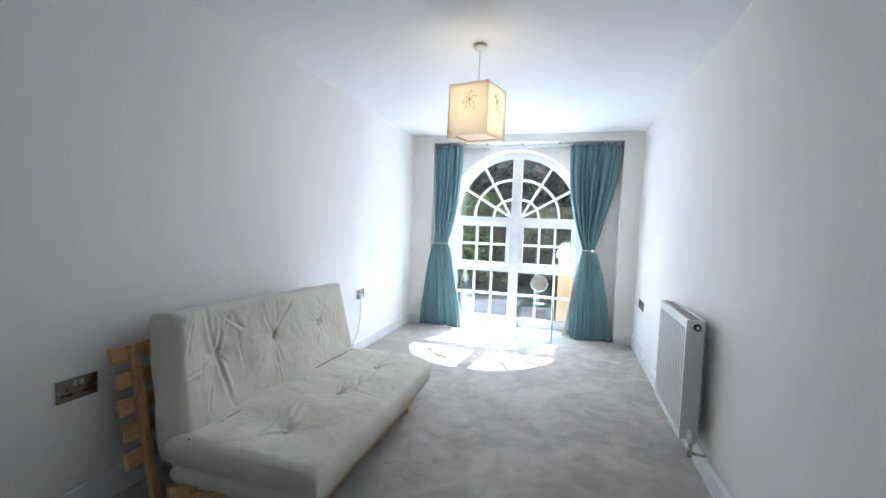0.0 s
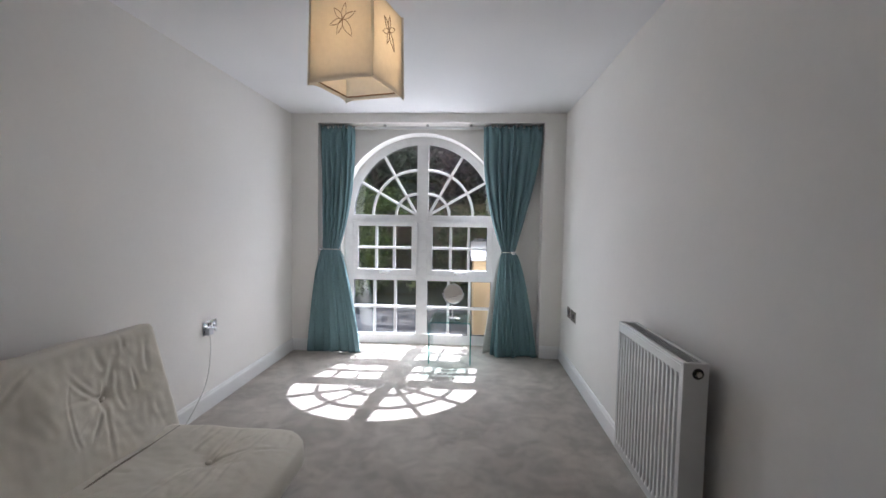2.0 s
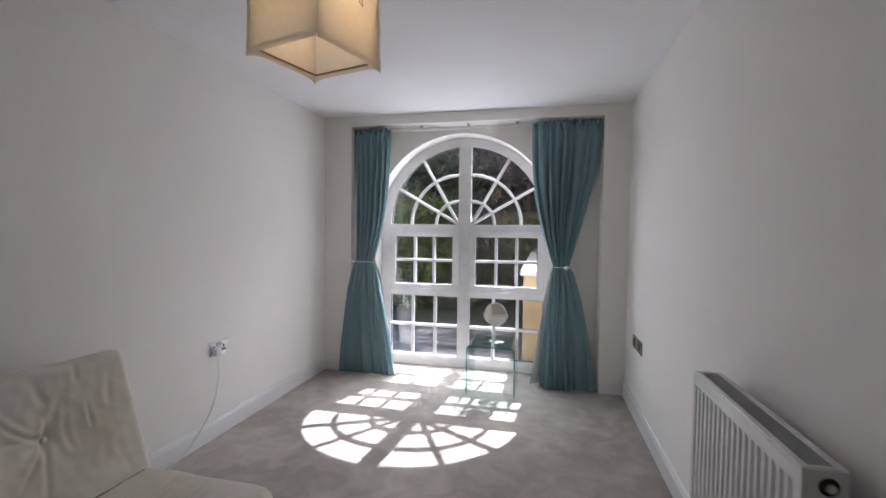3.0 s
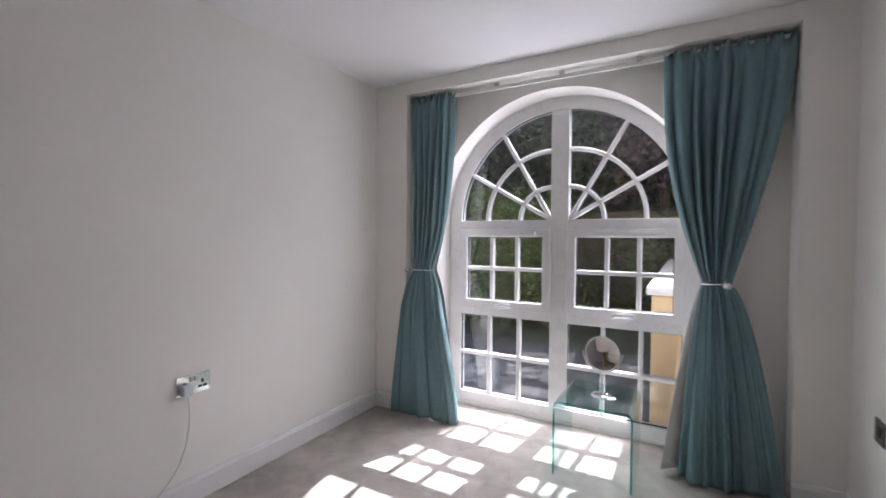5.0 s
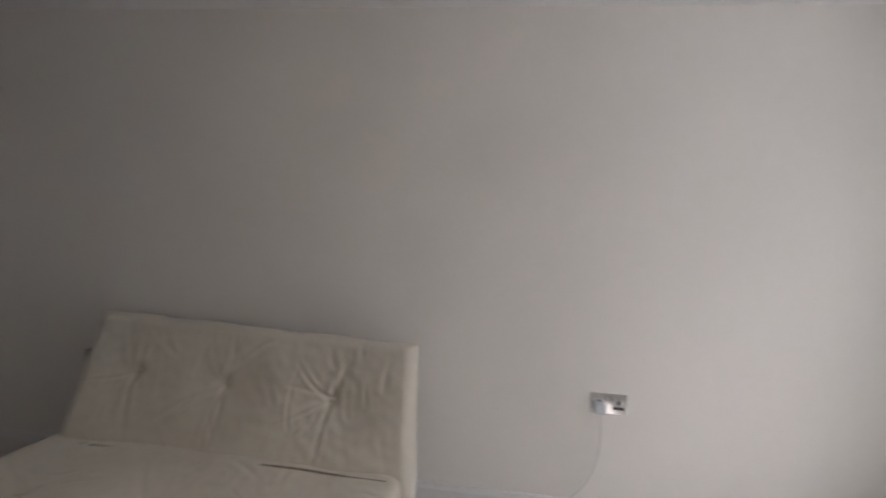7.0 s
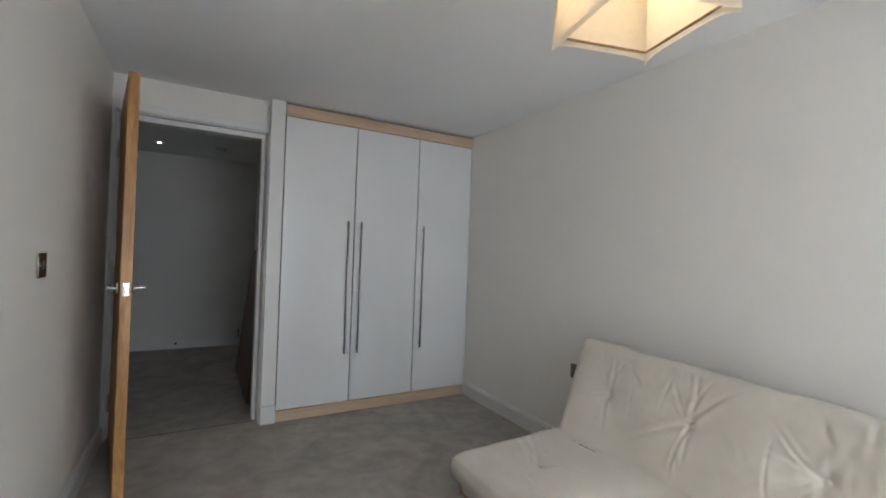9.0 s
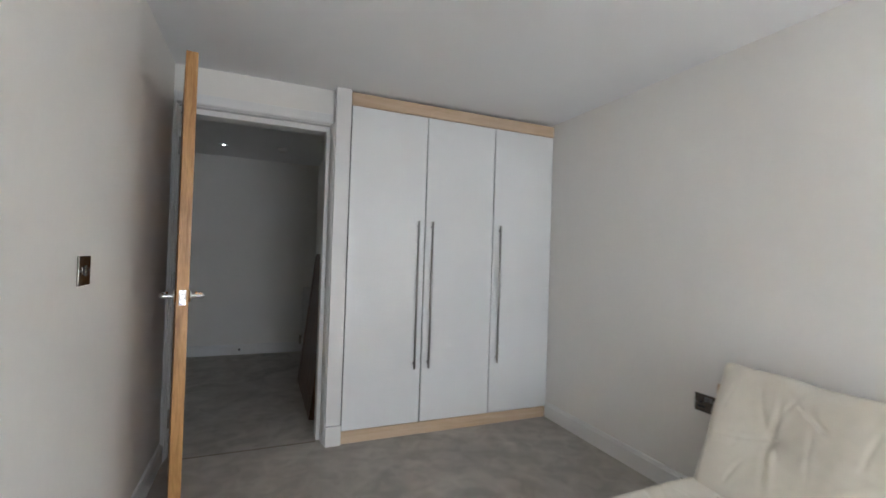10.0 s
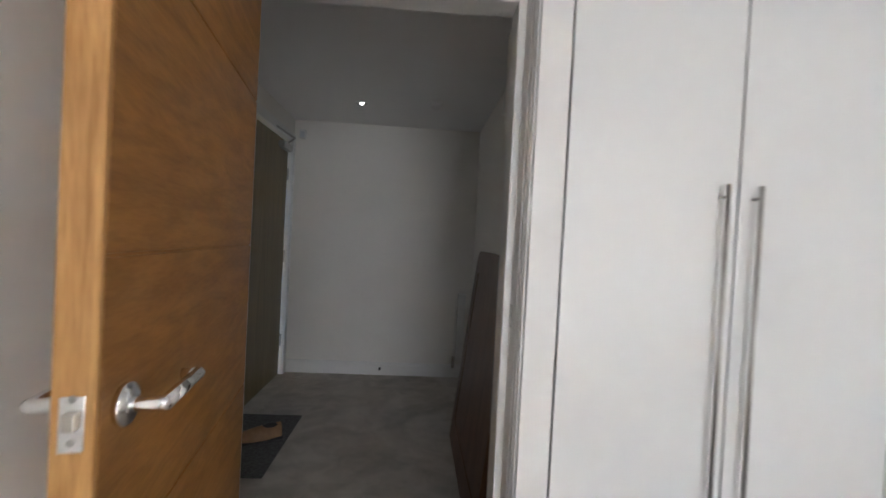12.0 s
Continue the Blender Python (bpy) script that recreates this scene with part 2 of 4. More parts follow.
# ---------- mesh helpers ----------
ORIGIN = {}


def to_mesh(name, bm, material, smooth=False):
    me = bpy.data.meshes.new(name)
    bm.to_mesh(me)
    bm.free()
    me.materials.append(material)
    if smooth:
        for p in me.polygons:
            p.use_smooth = True
    return me


def part(name, bm, material, parent=None, label="", smooth=False):
    """Links a bmesh, given in world metres, as one mesh object under a thing or a part."""
    ob = new(name, to_mesh(name, bm, material, smooth))
    if parent is not None:
        ob.parent = parent
        base = ORIGIN.get(parent.name)
        if base is not None:
            ob.matrix_parent_inverse = Matrix.Translation(base).inverted()
    if label:
        ob["label"] = label
    return ob


def thing(name, base, label, category, group="", kind=""):
    e = new(name)
    e.empty_display_size = 0.1
    e.location = base
    ORIGIN[e.name] = Vector(base)
    return tagged(e, label, category, group, kind)


def box(x0, x1, y0, y1, z0, z1, bevel=0.0, seg=2, bm=None):
    own = bmesh.new()
    bmesh.ops.create_cube(own, size=1)
    own.transform(Matrix.Translation(((x0 + x1) / 2, (y0 + y1) / 2, (z0 + z1) / 2)) @ Matrix.Diagonal((x1 - x0, y1 - y0, z1 - z0, 1)))
    if bevel:
        bmesh.ops.bevel(own, geom=own.edges[:], offset=bevel, segments=seg, affect="EDGES", profile=0.6)
    return join(bm, own)


def join(bm, own):
    if bm is None:
        return own
    me = bpy.data.meshes.new("tmp")
    own.to_mesh(me)
    own.free()
    bm.from_mesh(me)
    bpy.data.meshes.remove(me)
    return bm


def rod(a, b, r, n=14, r2=None, bm=None, bevel=0.0):
    a, b = Vector(a), Vector(b)
    own = bmesh.new()
    bmesh.ops.create_cone(own, cap_ends=True, segments=n, radius1=r, radius2=r if r2 is None else r2, depth=(b - a).length)
    if bevel:
        bmesh.ops.bevel(own, geom=[e for e in own.edges if len(e.link_faces) == 2 and e.calc_face_angle() > 1], offset=bevel, segments=2, affect="EDGES")
    own.transform(Matrix.Translation((a + b) / 2) @ (b - a).to_track_quat("Z", "Y").to_matrix().to_4x4())
    return join(bm, own)


def ball(c, r, u=16, v=10, bm=None, squash=(1, 1, 1)):
    own = bmesh.new()
    bmesh.ops.create_uvsphere(own, u_segments=u, v_segments=v, radius=r)
    own.transform(Matrix.Translation(c) @ Matrix.Diagonal((*squash, 1)))
    return join(bm, own)


def tube(points, r, n=8, bm=None, closed=False):
    """A round tube through points."""
    own = bmesh.new()
    pts = [Vector(p) for p in points]
    rings = []
    k = len(pts)
    for i, p in enumerate(pts):
        d = (pts[(i + 1) % k] - pts[i - 1]) if closed else (pts[min(i + 1, k - 1)] - pts[max(i - 1, 0)])
        q = d.to_track_quat("Z", "Y")
        rings.append([own.verts.new(p + q @ Vector((r * math.cos(2 * math.pi * j / n), r * math.sin(2 * math.pi * j / n), 0))) for j in range(n)])
    for i in range(k if closed else k - 1):
        a, b = rings[i], rings[(i + 1) % k]
        for j in range(n):
            own.faces.new((a[j], a[(j + 1) % n], b[(j + 1) % n], b[j]))
    if not closed:
        own.faces.new(rings[0][::-1])
        own.faces.new(rings[-1])
    return join(bm, own)


def smooth_path(pts, steps=8):
    """Catmull-Rom through points."""
    pts = [Vector(p) for p in pts]
    ext = [pts[0] * 2 - pts[1]] + pts + [pts[-1] * 2 - pts[-2]]
    out = []
    for i in range(1, len(ext) - 2):
        p0, p1, p2, p3 = ext[i - 1:i + 3]
        for s in range(steps):
            t = s / steps
            out.append(0.5 * (2 * p1 + (p2 - p0) * t + (2 * p0 - 5 * p1 + 4 * p2 - p3) * t * t + (3 * p1 - p0 - 3 * p2 + p3) * t ** 3))
    return out + [pts[-1]]


def prism(outline, y0, y1, hole=None):
    """A plate standing in the xz plane between y0 and y1, with an optional hole; outlines run the same way round."""
    bm = bmesh.new()

    def loop(pts, y):
        return [bm.verts.new((x, y, z)) for x, z in pts]
    loops = [(outline, False)] + ([(hole, True)] if hole else [])
    made = []
    for pts, inner in loops:
        a, b = loop(pts, y0), loop(pts, y1)
        made.append((a, b))
        n = len(pts)
        for i in range(n):
            f = (a[i], a[(i + 1) % n], b[(i + 1) % n], b[i])
            bm.faces.new(f if inner else f[::-1])
    if not hole:
        bm.faces.new(made[0][0])
        bm.faces.new(made[0][1][::-1])
    else:
        for side in (0, 1):
            edges = []
            for a_b in made:
                ring = a_b[side]
                for i in range(len(ring)):
                    edges.append(bm.edges.get((ring[i], ring[(i + 1) % len(ring)])))
            bmesh.ops.triangle_fill(bm, edges=edges, use_beauty=True, use_dissolve=False)
    bmesh.ops.recalc_face_normals(bm, faces=bm.faces[:])
    return bm


def structure(name, bm, material, label=""):
    return tagged(part(name, bm, material), label, kind="structure")


# ---------- room ----------
W, L, H = 2.508, 4.950, 2.213
REC0, REC1, RECZ, RECY = 0.250, 2.317, 2.130, 5.10
DY0, DY1 = -0.235, -0.085          # the door wall's two faces
OX0, OX1, OZ = 1.650, 2.486, 1.988  # the clear door opening
HX0, HX1, HY = 1.43, 3.06, -2.66    # hall
BACK = 5.37

structure("floor", box(-0.15, 3.4, -2.9, 5.37, -0.12, 0.0), CARPET, "pale grey-beige fitted carpet, brushed in patches")
structure("ceiling", box(-0.15, 3.4, -2.9, 5.37, H, H + 0.15), CEIL, "smooth white painted ceiling")
structure("wall_west", box(-0.15, 0.0, -0.9, L, 0, H), PAINT, "off-white painted wall behind the futon")
structure("wall_east", box(W, W + 0.15, DY0, L, 0, H), PAINT, "off-white painted wall with a radiator")


def arch_outline(cx, cz, r, z0, n=40):
    return [(cx - r, z0)] + [(cx - r * math.cos(math.pi * i / n), cz + r * math.sin(math.pi * i / n)) for i in range(n + 1)] + [(cx + r, z0)]


CX, CZ = 1.1925, 1.299
structure("wall_north", prism([(-0.15, -0.1), (-0.15, H), (W + 0.15, H), (W + 0.15, -0.1)], L, RECY, [(REC0, -0.05), (REC0, RECZ), (REC1, RECZ), (REC1, -0.05)]), PAINT, "off-white wall with a curtain recess")
structure("wall_north_reveal", prism([(-0.15, -0.1), (-0.15, H), (W + 0.15, H), (W + 0.15, -0.1)], RECY, BACK, arch_outline(CX, CZ - 0.015, 0.785, -0.05)), PAINT, "white plaster reveal round an arched window")
# wall over and beside the door
structure("wall_south", prism([(1.56, 0.0), (1.56, H), (W + 0.15, H), (W + 0.15, 0.0), (OX1 + 0.03, 0.0), (OX1 + 0.03, OZ + 0.03), (OX0 - 0.03, OZ + 0.03), (OX0 - 0.03, 0.0)], DY0, DY1), PAINT, "off-white wall over the doorway")
# hall
structure("wall_hall_west", box(HX0 - 0.12, HX0, HY, -0.75, 0, H), PAINT)
structure("wall_hall_nib", box(HX0 - 0.12, 1.56, -0.75, DY0, 0, H), PAINT)
structure("wall_hall_south", box(HX0 - 0.12, HX1 + 0.3, HY - 0.12, HY, 0, H), PAINT, "plain white wall at the end of the hall")
structure("wall_hall_east", prism([(HY, 0), (HY, H), (DY0, H), (DY0, 0), (-1.72, 0), (-1.72, 2.0), (-2.58, 2.0), (-2.58, 0)], 0, 0.14), PAINT)
ob = bpy.data.objects["wall_hall_east"]
ob.data.transform(Matrix(((0, 1, 0, HX1), (1, 0, 0, 0), (0, 0, 1, 0), (0, 0, 0, 1))))
ob.data.flip_normals()
structure("wall_hall_north", box(W + 0.15, HX1 + 0.3, DY0, DY0 + 0.12, 0, H), PAINT)
structure("wall_wardrobe_back", box(-0.15, 1.56, -0.87, -0.75, 0, H), PAINT)


def skirting(name, a, b, inward, h=0.112, t=0.016):
    """A skirting board from a to b on the floor, with a rounded top, its thickness on the inward side."""
    a, b, n = Vector((*a, 0)), Vector((*b, 0)), Vector((*inward, 0))
    prof = [(0, 0), (t, 0), (t, h - 0.022), (t * 0.72, h - 0.012), (t * 0.62, h - 0.004), (t * 0.3, h), (0, h)]
    bm = bmesh.new()
    ra = [bm.verts.new(a + n * p + Vector((0, 0, z))) for p, z in prof]
    rb = [bm.verts.new(b + n * p + Vector((0, 0, z))) for p, z in prof]
    for i in range(len(prof)):
        j = (i + 1) % len(prof)
        bm.faces.new((ra[i], ra[j], rb[j], rb[i]))
    bm.faces.new(ra[::-1]), bm.faces.new(rb)
    bmesh.ops.recalc_face_normals(bm, faces=bm.faces[:])
    return structure(name, bm, TRIM, "white painted skirting board")


skirting("baseboard", (0, 0.004), (0, L), (1, 0))
skirting("baseboard", (W, DY1), (W, L), (-1, 0))
skirting("baseboard", (0.016, L), (REC0, L), (0, -1))
skirting("baseboard", (REC1, L), (W - 0.016, L), (0, -1))
skirting("baseboard", (HX0, HY), (HX1, HY), (0, 1))
skirting("baseboard", (HX0, HY + 0.016), (HX0, -0.75), (1, 0))


# ---------- door frame and door ----------
def frame_ring(x0, x1, z1, width, y0, y1, bevel=0.004):
    bm = box(x0 - width, x0, y0, y1, 0, z1 + width, bevel)
    box(x1, x1 + width, y0, y1, 0, z1 + width, bevel, bm=bm)
    return box(x0 + 0.0005, x1 - 0.0005, y0, y1, z1, z1 + width, bevel, bm=bm)


door_frame = thing("door_frame", (OX0, DY1, 0), "white painted door lining with stepped architrave", "door frame", kind="structure")
part("lining", frame_ring(OX0, OX1, OZ, 0.028, DY0 - 0.004, DY1 + 0.004, 0.002), TRIM, door_frame)
for x0, x1, y1 in ((1.6355, 1.6415, DY1 + 0.078), (1.6418, 1.6455, DY1 + 0.060), (1.6458, 1.6495, DY1 + 0.035)):
    part("moulding", box(x0, x1, DY1 + 0.0045, y1, 0.0, OZ + 0.006, 0.0012, 1), TRIM, door_frame)
part("door_stop", frame_ring(OX0 + 0.024, OX1 - 0.004, OZ - 0.034, 0.0330, DY0 + 0.02, DY1 - 0.030, 0.002), TRIM, door_frame)
for nm, y0, y1 in (("architrave", DY1 + 0.0005, DY1 + 0.018), ("architrave", DY0 - 0.018, DY0 - 0.0005)):
    bm = box(OX1 + 0.006, W - 0.002 if y0 > DY0 else OX1 + 0.07, y0, y1, 0, OZ + 0.07, 0.004)
    if y0 < DY0:
        box(OX0 - 0.07, OX0 - 0.006, y0, y1, 0, OZ + 0.07, 0.004, bm=bm)
    box(OX0 - 0.0055, OX1 + 0.0055, y0, y1, OZ + 0.006, OZ + 0.07, 0.004, bm=bm)
    box(OX0 - 0.0055, OX1 + 0.0055, y1 if y0 > DY0 else y0 - 0.006, y1 + 0.006 if y0 > DY0 else y0, OZ + 0.012, OZ + 0.03, 0.002, bm=bm)
    part(nm, bm, TRIM, door_frame)
part("strike_plate", box(OX0 - 0.001, OX0 + 0.002, DY1 - 0.035, DY1 - 0.012, 0.96, 1.03, 0.0008), STEEL, door_frame, "small dark steel strike plate")

structure("trim", box(OX0 + 0.03, OX1 - 0.03, DY1 - 0.012, DY1 - 0.002, -0.001, 0.004, 0.001, 1), CREASE_SHADE_JOINT, "dark carpet joint across the doorway")

HINGE = Vector((2.438, -0.046, 0))
leaf_dir = (Vector((2.315, 0.706, 0)) - HINGE).normalized()
LEAF_W = 0.762
DOOR_M = Matrix.Translation(HINGE) @ Matrix.Rotation(math.atan2(leaf_dir.y, leaf_dir.x), 4, "Z")   # local x: along the leaf from its hinge, local y: towards the room's middle
door = thing("door", HINGE, "oak veneered flush door with routed grooves, standing wide open", "door")


def local(bm):
    bm.transform(DOOR_M)
    return bm


T = 0.022
bands = [0.006, 0.385, 0.780, 1.174, 1.575, 1.985]
core = box(0.002, LEAF_W - 0.009, -T + 0.003, T - 0.003, 0.006, 1.985)
for z0, z1 in zip(bands, bands[1:]):
    box(0.0, LEAF_W - 0.0085, -T, T, z0 + (0.002 if z0 > 0.01 else 0), z1 - (0.002 if z1 < 1.98 else 0), 0.0015, 1, bm=core)
part("leaf", local(core), OAK_FACE, door)
part("lipping", local(box(LEAF_W - 0.008, LEAF_W, -T + 0.0003, T - 0.0003, 0.006, 1.985, 0.0012, 1)), OAK_EDGE, door, "paler solid oak edge")
plate = part("latch_plate", local(box(LEAF_W - 0.001, LEAF_W + 0.002, -0.0125, 0.0125, 0.958, 1.020, 0.001, 2)), CHROME, door, "steel latch plate with two screws")
part("latch_bolt", local(box(LEAF_W + 0.001, LEAF_W + 0.009, -0.007, 0.007, 0.983, 1.003, 0.002)), BRASS, plate)
for z in (0.969, 1.017):
    part("screw", local(rod((LEAF_W + 0.0015, 0, z), (LEAF_W + 0.0032, 0, z), 0.0042, 12)), STEEL, plate)
for s in (-1, 1):
    hx, hz = LEAF_W - 0.055, 0.990
    hd = part("lever_handle", local(tube(smooth_path([(hx, s * (T + 0.006), hz), (hx, s * (T + 0.045), hz), (hx - 0.001, s * (T + 0.050), hz)], 4), 0.0095, 14)), CHROME, door, "satin chrome lever handle", True)
    lever = rod((hx + 0.004, s * (T + 0.05), hz), (hx - 0.125, s * (T + 0.05), hz), 0.0095, 16, bevel=0.003)
    rod((hx - 0.120, s * (T + 0.05), hz), (hx - 0.120, s * (T + 0.028), hz), 0.0085, 14, bm=lever)
    part("lever", local(lever), CHROME, hd, "", True)
    part("rose", local(rod((hx, s * T, hz), (hx, s * (T + 0.012), hz), 0.026, 28, bevel=0.002)), CHROME, hd, "", True)
for z in (0.25, 1.0, 1.75):
    part("hinge", local(rod((-0.004, -T - 0.004, z - 0.05), (-0.004, -T - 0.004, z + 0.05), 0.006, 10)), STEEL, door)

# ---------- wardrobe ----------
tagged(part("pilaster", box(1.5415, 1.633, DY1 + 0.018, 0.0, 0.122, H - 0.001, 0.003), TRIM), "white painted upright between doorway and wardrobe", kind="structure")
tagged(part("pilaster_plinth", box(1.5395, 1.635, DY1 + 0.019, 0.016, 0.0, 0.12, 0.005), TRIM), "white painted plinth block", kind="structure")
wardrobe = thing("wardrobe", (0.77, -0.3, 0), "built-in wardrobe with three white gloss doors", "wardrobe")
for x0, x1 in ((0.002, 0.02), (0.498, 0.516), (1.016, 1.034), (1.521, 1.539)):
    part("side_board", box(x0, x1, -0.60, -0.045, 0.05, 2.19), CARCASS_SHADE, wardrobe)
part("back_board", box(0.002, 1.539, -0.62, -0.6005, 0.0, 2.19), CARCASS_SHADE, wardrobe)
part("plinth", box(0.017, 1.5385, -0.022, -0.002, 0.0, 0.076, 0.001, 1), MAPLE, wardrobe, "pale maple plinth")
part("fascia", box(0.002, 1.5385, -0.022, -0.001, 2.118, 2.197, 0.001, 1), MAPLE, wardrobe, "pale maple top fascia")
for x0, x1, hx in ((0.006, 0.503, 0.459), (0.511, 1.021, 0.980), (1.029, 1.5345, 1.079)):
    dr = part("door", box(x0, x1, -0.021, -0.002, 0.081, 2.113, 0.0012), WARDROBE_GLOSS, wardrobe)
    hb = rod((hx, 0.030, 0.44), (hx, 0.030, 1.415), 0.0068, 14, bevel=0.001)
    for z in (0.475, 1.38):
        rod((hx, -0.002, z), (hx, 0.030, z), 0.0045, 10, bm=hb)
    part("bar_handle", hb, STEEL, dr, "long brushed steel bar handle", True)

# ---------- arched window ----------
FY0, FY1, GY = 5.280, 5.343, 5.310    # frame front and back, glass
window = thing("window_1", (CX, FY0, 0), "white arched window with glazing bars, sashes closed", "window", kind="structure")
RG = 0.692
XL0, XM0, XM1, XR1 = 0.5005, 1.1365, 1.2485, 1.8845


def half_disc(r, z0, n=40):
    return [(CX - r * math.cos(math.pi * i / n), z0 + r * math.sin(math.pi * i / n)) for i in range(n + 1)]


part("outer_frame", prism(arch_outline(CX, CZ - 0.005, 0.781, 0.006), FY0, FY1, [(XL0, 0.096)] + half_disc(RG, CZ) + [(XR1, 0.096)]), UPVC, window)
part("mullion", box(XM0, XM1, FY0 - 0.002, FY1, 0.0965, CZ + RG - 0.004, 0.003), UPVC, window)
for a, b in ((XL0, XM0), (XM1, XR1)):
    part("transom", box(a - 0.001, b + 0.001, FY0 - 0.001, FY1, 0.643, 0.705, 0.003), UPVC, window)
    part("transom", box(a - 0.001, b + 0.001, FY0 - 0.001, FY1, 1.230, CZ, 0.003), UPVC, window)


def pane(name, outline, parent):
    p = part(name, prism(outline, GY - 0.002, GY + 0.002), GLASS, parent)
    p.visible_shadow = False
    return p


def bars(x0, x1, z0, z1, parent, y, cols=3, rows=2):
    w = 0.013
    for i in range(1, cols):
        x = x0 + (x1 - x0) * i / cols
        part("glazing_bar", box(x - w, x + w, y, GY - 0.0022, z0, z1, 0.005, 1), UPVC, parent)
        part("outer_bar", box(x - w, x + w, GY + 0.0022, GY + 0.022, z0, z1, 0.005, 1), UPVC, parent)
    for j in range(1, rows):
        z = z0 + (z1 - z0) * j / rows
        part("glazing_bar", box(x0, x1, y - 0.001, GY - 0.0024, z - w, z + w, 0.005, 1), UPVC, parent)
        part("outer_bar", box(x0, x1, GY + 0.0024, GY + 0.023, z - w, z + w, 0.005, 1), UPVC, parent)


def gasket(x0, x1, z0, z1, parent, y):
    g = 0.004
    bm = box(x0, x0 + g, y, GY - 0.0025, z0, z1)
    box(x1 - g, x1, y, GY - 0.0025, z0, z1, bm=bm)
    box(x0 + g, x1 - g, y, GY - 0.0025, z0, z0 + g, bm=bm)
    box(x0 + g, x1 - g, y, GY - 0.0025, z1 - g, z1, bm=bm)
    part("gasket", bm, SEAL, parent)


for a, b in ((XL0, XM0), (XM1, XR1)):
    pane("pane", [(a, 0.096), (a, 0.643), (b, 0.643), (b, 0.096)], window)
    bars(a, b, 0.0965, 0.6425, window, 5.290)
    gasket(a + 0.0005, b - 0.0005, 0.0965, 0.6425, window, 5.296)
    # opening sash, proud of the frame
    s0, s1 = a - 0.006, b + 0.006
    sash = part("sash", prism([(s0, 0.698), (s0, 1.238), (s1, 1.238), (s1, 0.698)], FY0 - 0.018, FY1 - 0.01, [(a + 0.048, 0.755), (a + 0.048, 1.186), (b - 0.048, 1.186), (b - 0.048, 0.755)]), UPVC, window)
    sash.modifiers.new("soft", "BEVEL").width = 0.004
    pane("pane", [(a + 0.048, 0.755), (a + 0.048, 1.186), (b - 0.048, 1.186), (b - 0.048, 0.755)], sash)
    bars(a + 0.048, b - 0.048, 0.7555, 1.1855, sash, 5.290)
    gasket(a + 0.0485, b - 0.0485, 0.7555, 1.1855, sash, 5.294)
    part("trickle_vent", box(a + 0.09, b - 0.09, FY0 - 0.044, FY0 - 0.0185, 1.196, 1.222, 0.005), WHITE_PLASTIC, sash, "slim white trickle vent")
    mx = (a + b) / 2 - 0.02
    hd = rod((mx - 0.02, FY0 - 0.018, 0.723), (mx - 0.02, FY0 - 0.032, 0.723), 0.012, 14)
    tube(smooth_path([(mx - 0.02, FY0 - 0.034, 0.723), (mx + 0.02, FY0 - 0.042, 0.729), (mx + 0.055, FY0 - 0.044, 0.731), (mx + 0.09, FY0 - 0.042, 0.729)], 5), 0.0075, 10, hd)
    part("window_handle", hd, CHROME, sash, "chrome casement handle", True)


def clip_arc(px, pz, r, a0, a1, n=16):
    return [(px + r * math.cos(a0 + (a1 - a0) * i / n), pz + r * math.sin(a0 + (a1 - a0) * i / n)) for i in range(n + 1)]


def bar_along(pts, parent, w=0.013, outside=False):
    """A flat glazing bar that follows points in the window's plane."""
    bm = bmesh.new()
    k = len(pts)
    rings = []
    for i, (x, z) in enumerate(pts):
        a, b = pts[max(i - 1, 0)], pts[min(i + 1, k - 1)]
        d = Vector((b[0] - a[0], b[1] - a[1])).normalized()
        n = Vector((-d.y, d.x))
        g0, g1, g2 = (GY + 0.0022, GY + 0.014, GY + 0.022) if outside else (GY - 0.0022, 5.296, 5.289)
        prof = [(-w, g0), (-w, g1), (-w * 0.55, g2), (w * 0.55, g2), (w, g1), (w, g0)]
        rings.append([bm.verts.new((x + n.x * o, y, z + n.y * o)) for o, y in prof])
    for i in range(k - 1):
        for j in range(6):
            bm.faces.new((rings[i][j], rings[i][(j + 1) % 6], rings[i + 1][(j + 1) % 6], rings[i + 1][j]))
    bm.faces.new(rings[0]), bm.faces.new(rings[-1][::-1])
    bmesh.ops.recalc_face_normals(bm, faces=bm.faces[:])
    part("outer_bar" if outside else "glazing_bar", bm, UPVC, parent)
    if not outside:
        bar_along(pts, parent, w, True)


for sx, px in ((-1, XM0), (1, XM1)):
    n = 24
    edge = [(CX + sx * RG * math.cos(t), CZ + RG * math.sin(t)) for t in np.linspace(0, math.acos(abs(px - CX) / RG), n)]
    pane("fanlight_pane", [(px, CZ)] + [(float(a), float(b)) for a, b in edge], window)
    for deg in (30, 60):
        d = Vector((sx * math.cos(radians(deg)), math.sin(radians(deg))))
        o = Vector((px - CX, 0))
        s = -o.dot(d) + math.sqrt(o.dot(d) ** 2 - o.dot(o) + (RG + 0.004) ** 2)
        bar_along([(px + d.x * 0.004, CZ + d.y * 0.004), (px + d.x * s, CZ + d.y * s)], window)
    for r in (0.209, 0.442):
        bar_along([(px + sx * r * math.cos(t), CZ + r * math.sin(t)) for t in np.linspace(0, math.pi / 2, 20)], window)
    ga = [(CX + sx * (RG - 0.002) * math.cos(t), 5.302, CZ + (RG - 0.002) * math.sin(t)) for t in np.linspace(0.01, math.acos(abs(px - CX) / RG) - 0.01, 24)]
    part("gasket", tube(ga, 0.003, 5), SEAL, window)
part("window_sill", box(CX - 0.783, CX + 0.783, FY0 - 0.006, FY0 - 0.0005, 0.0, 0.022, 0.002), TRIM, window)

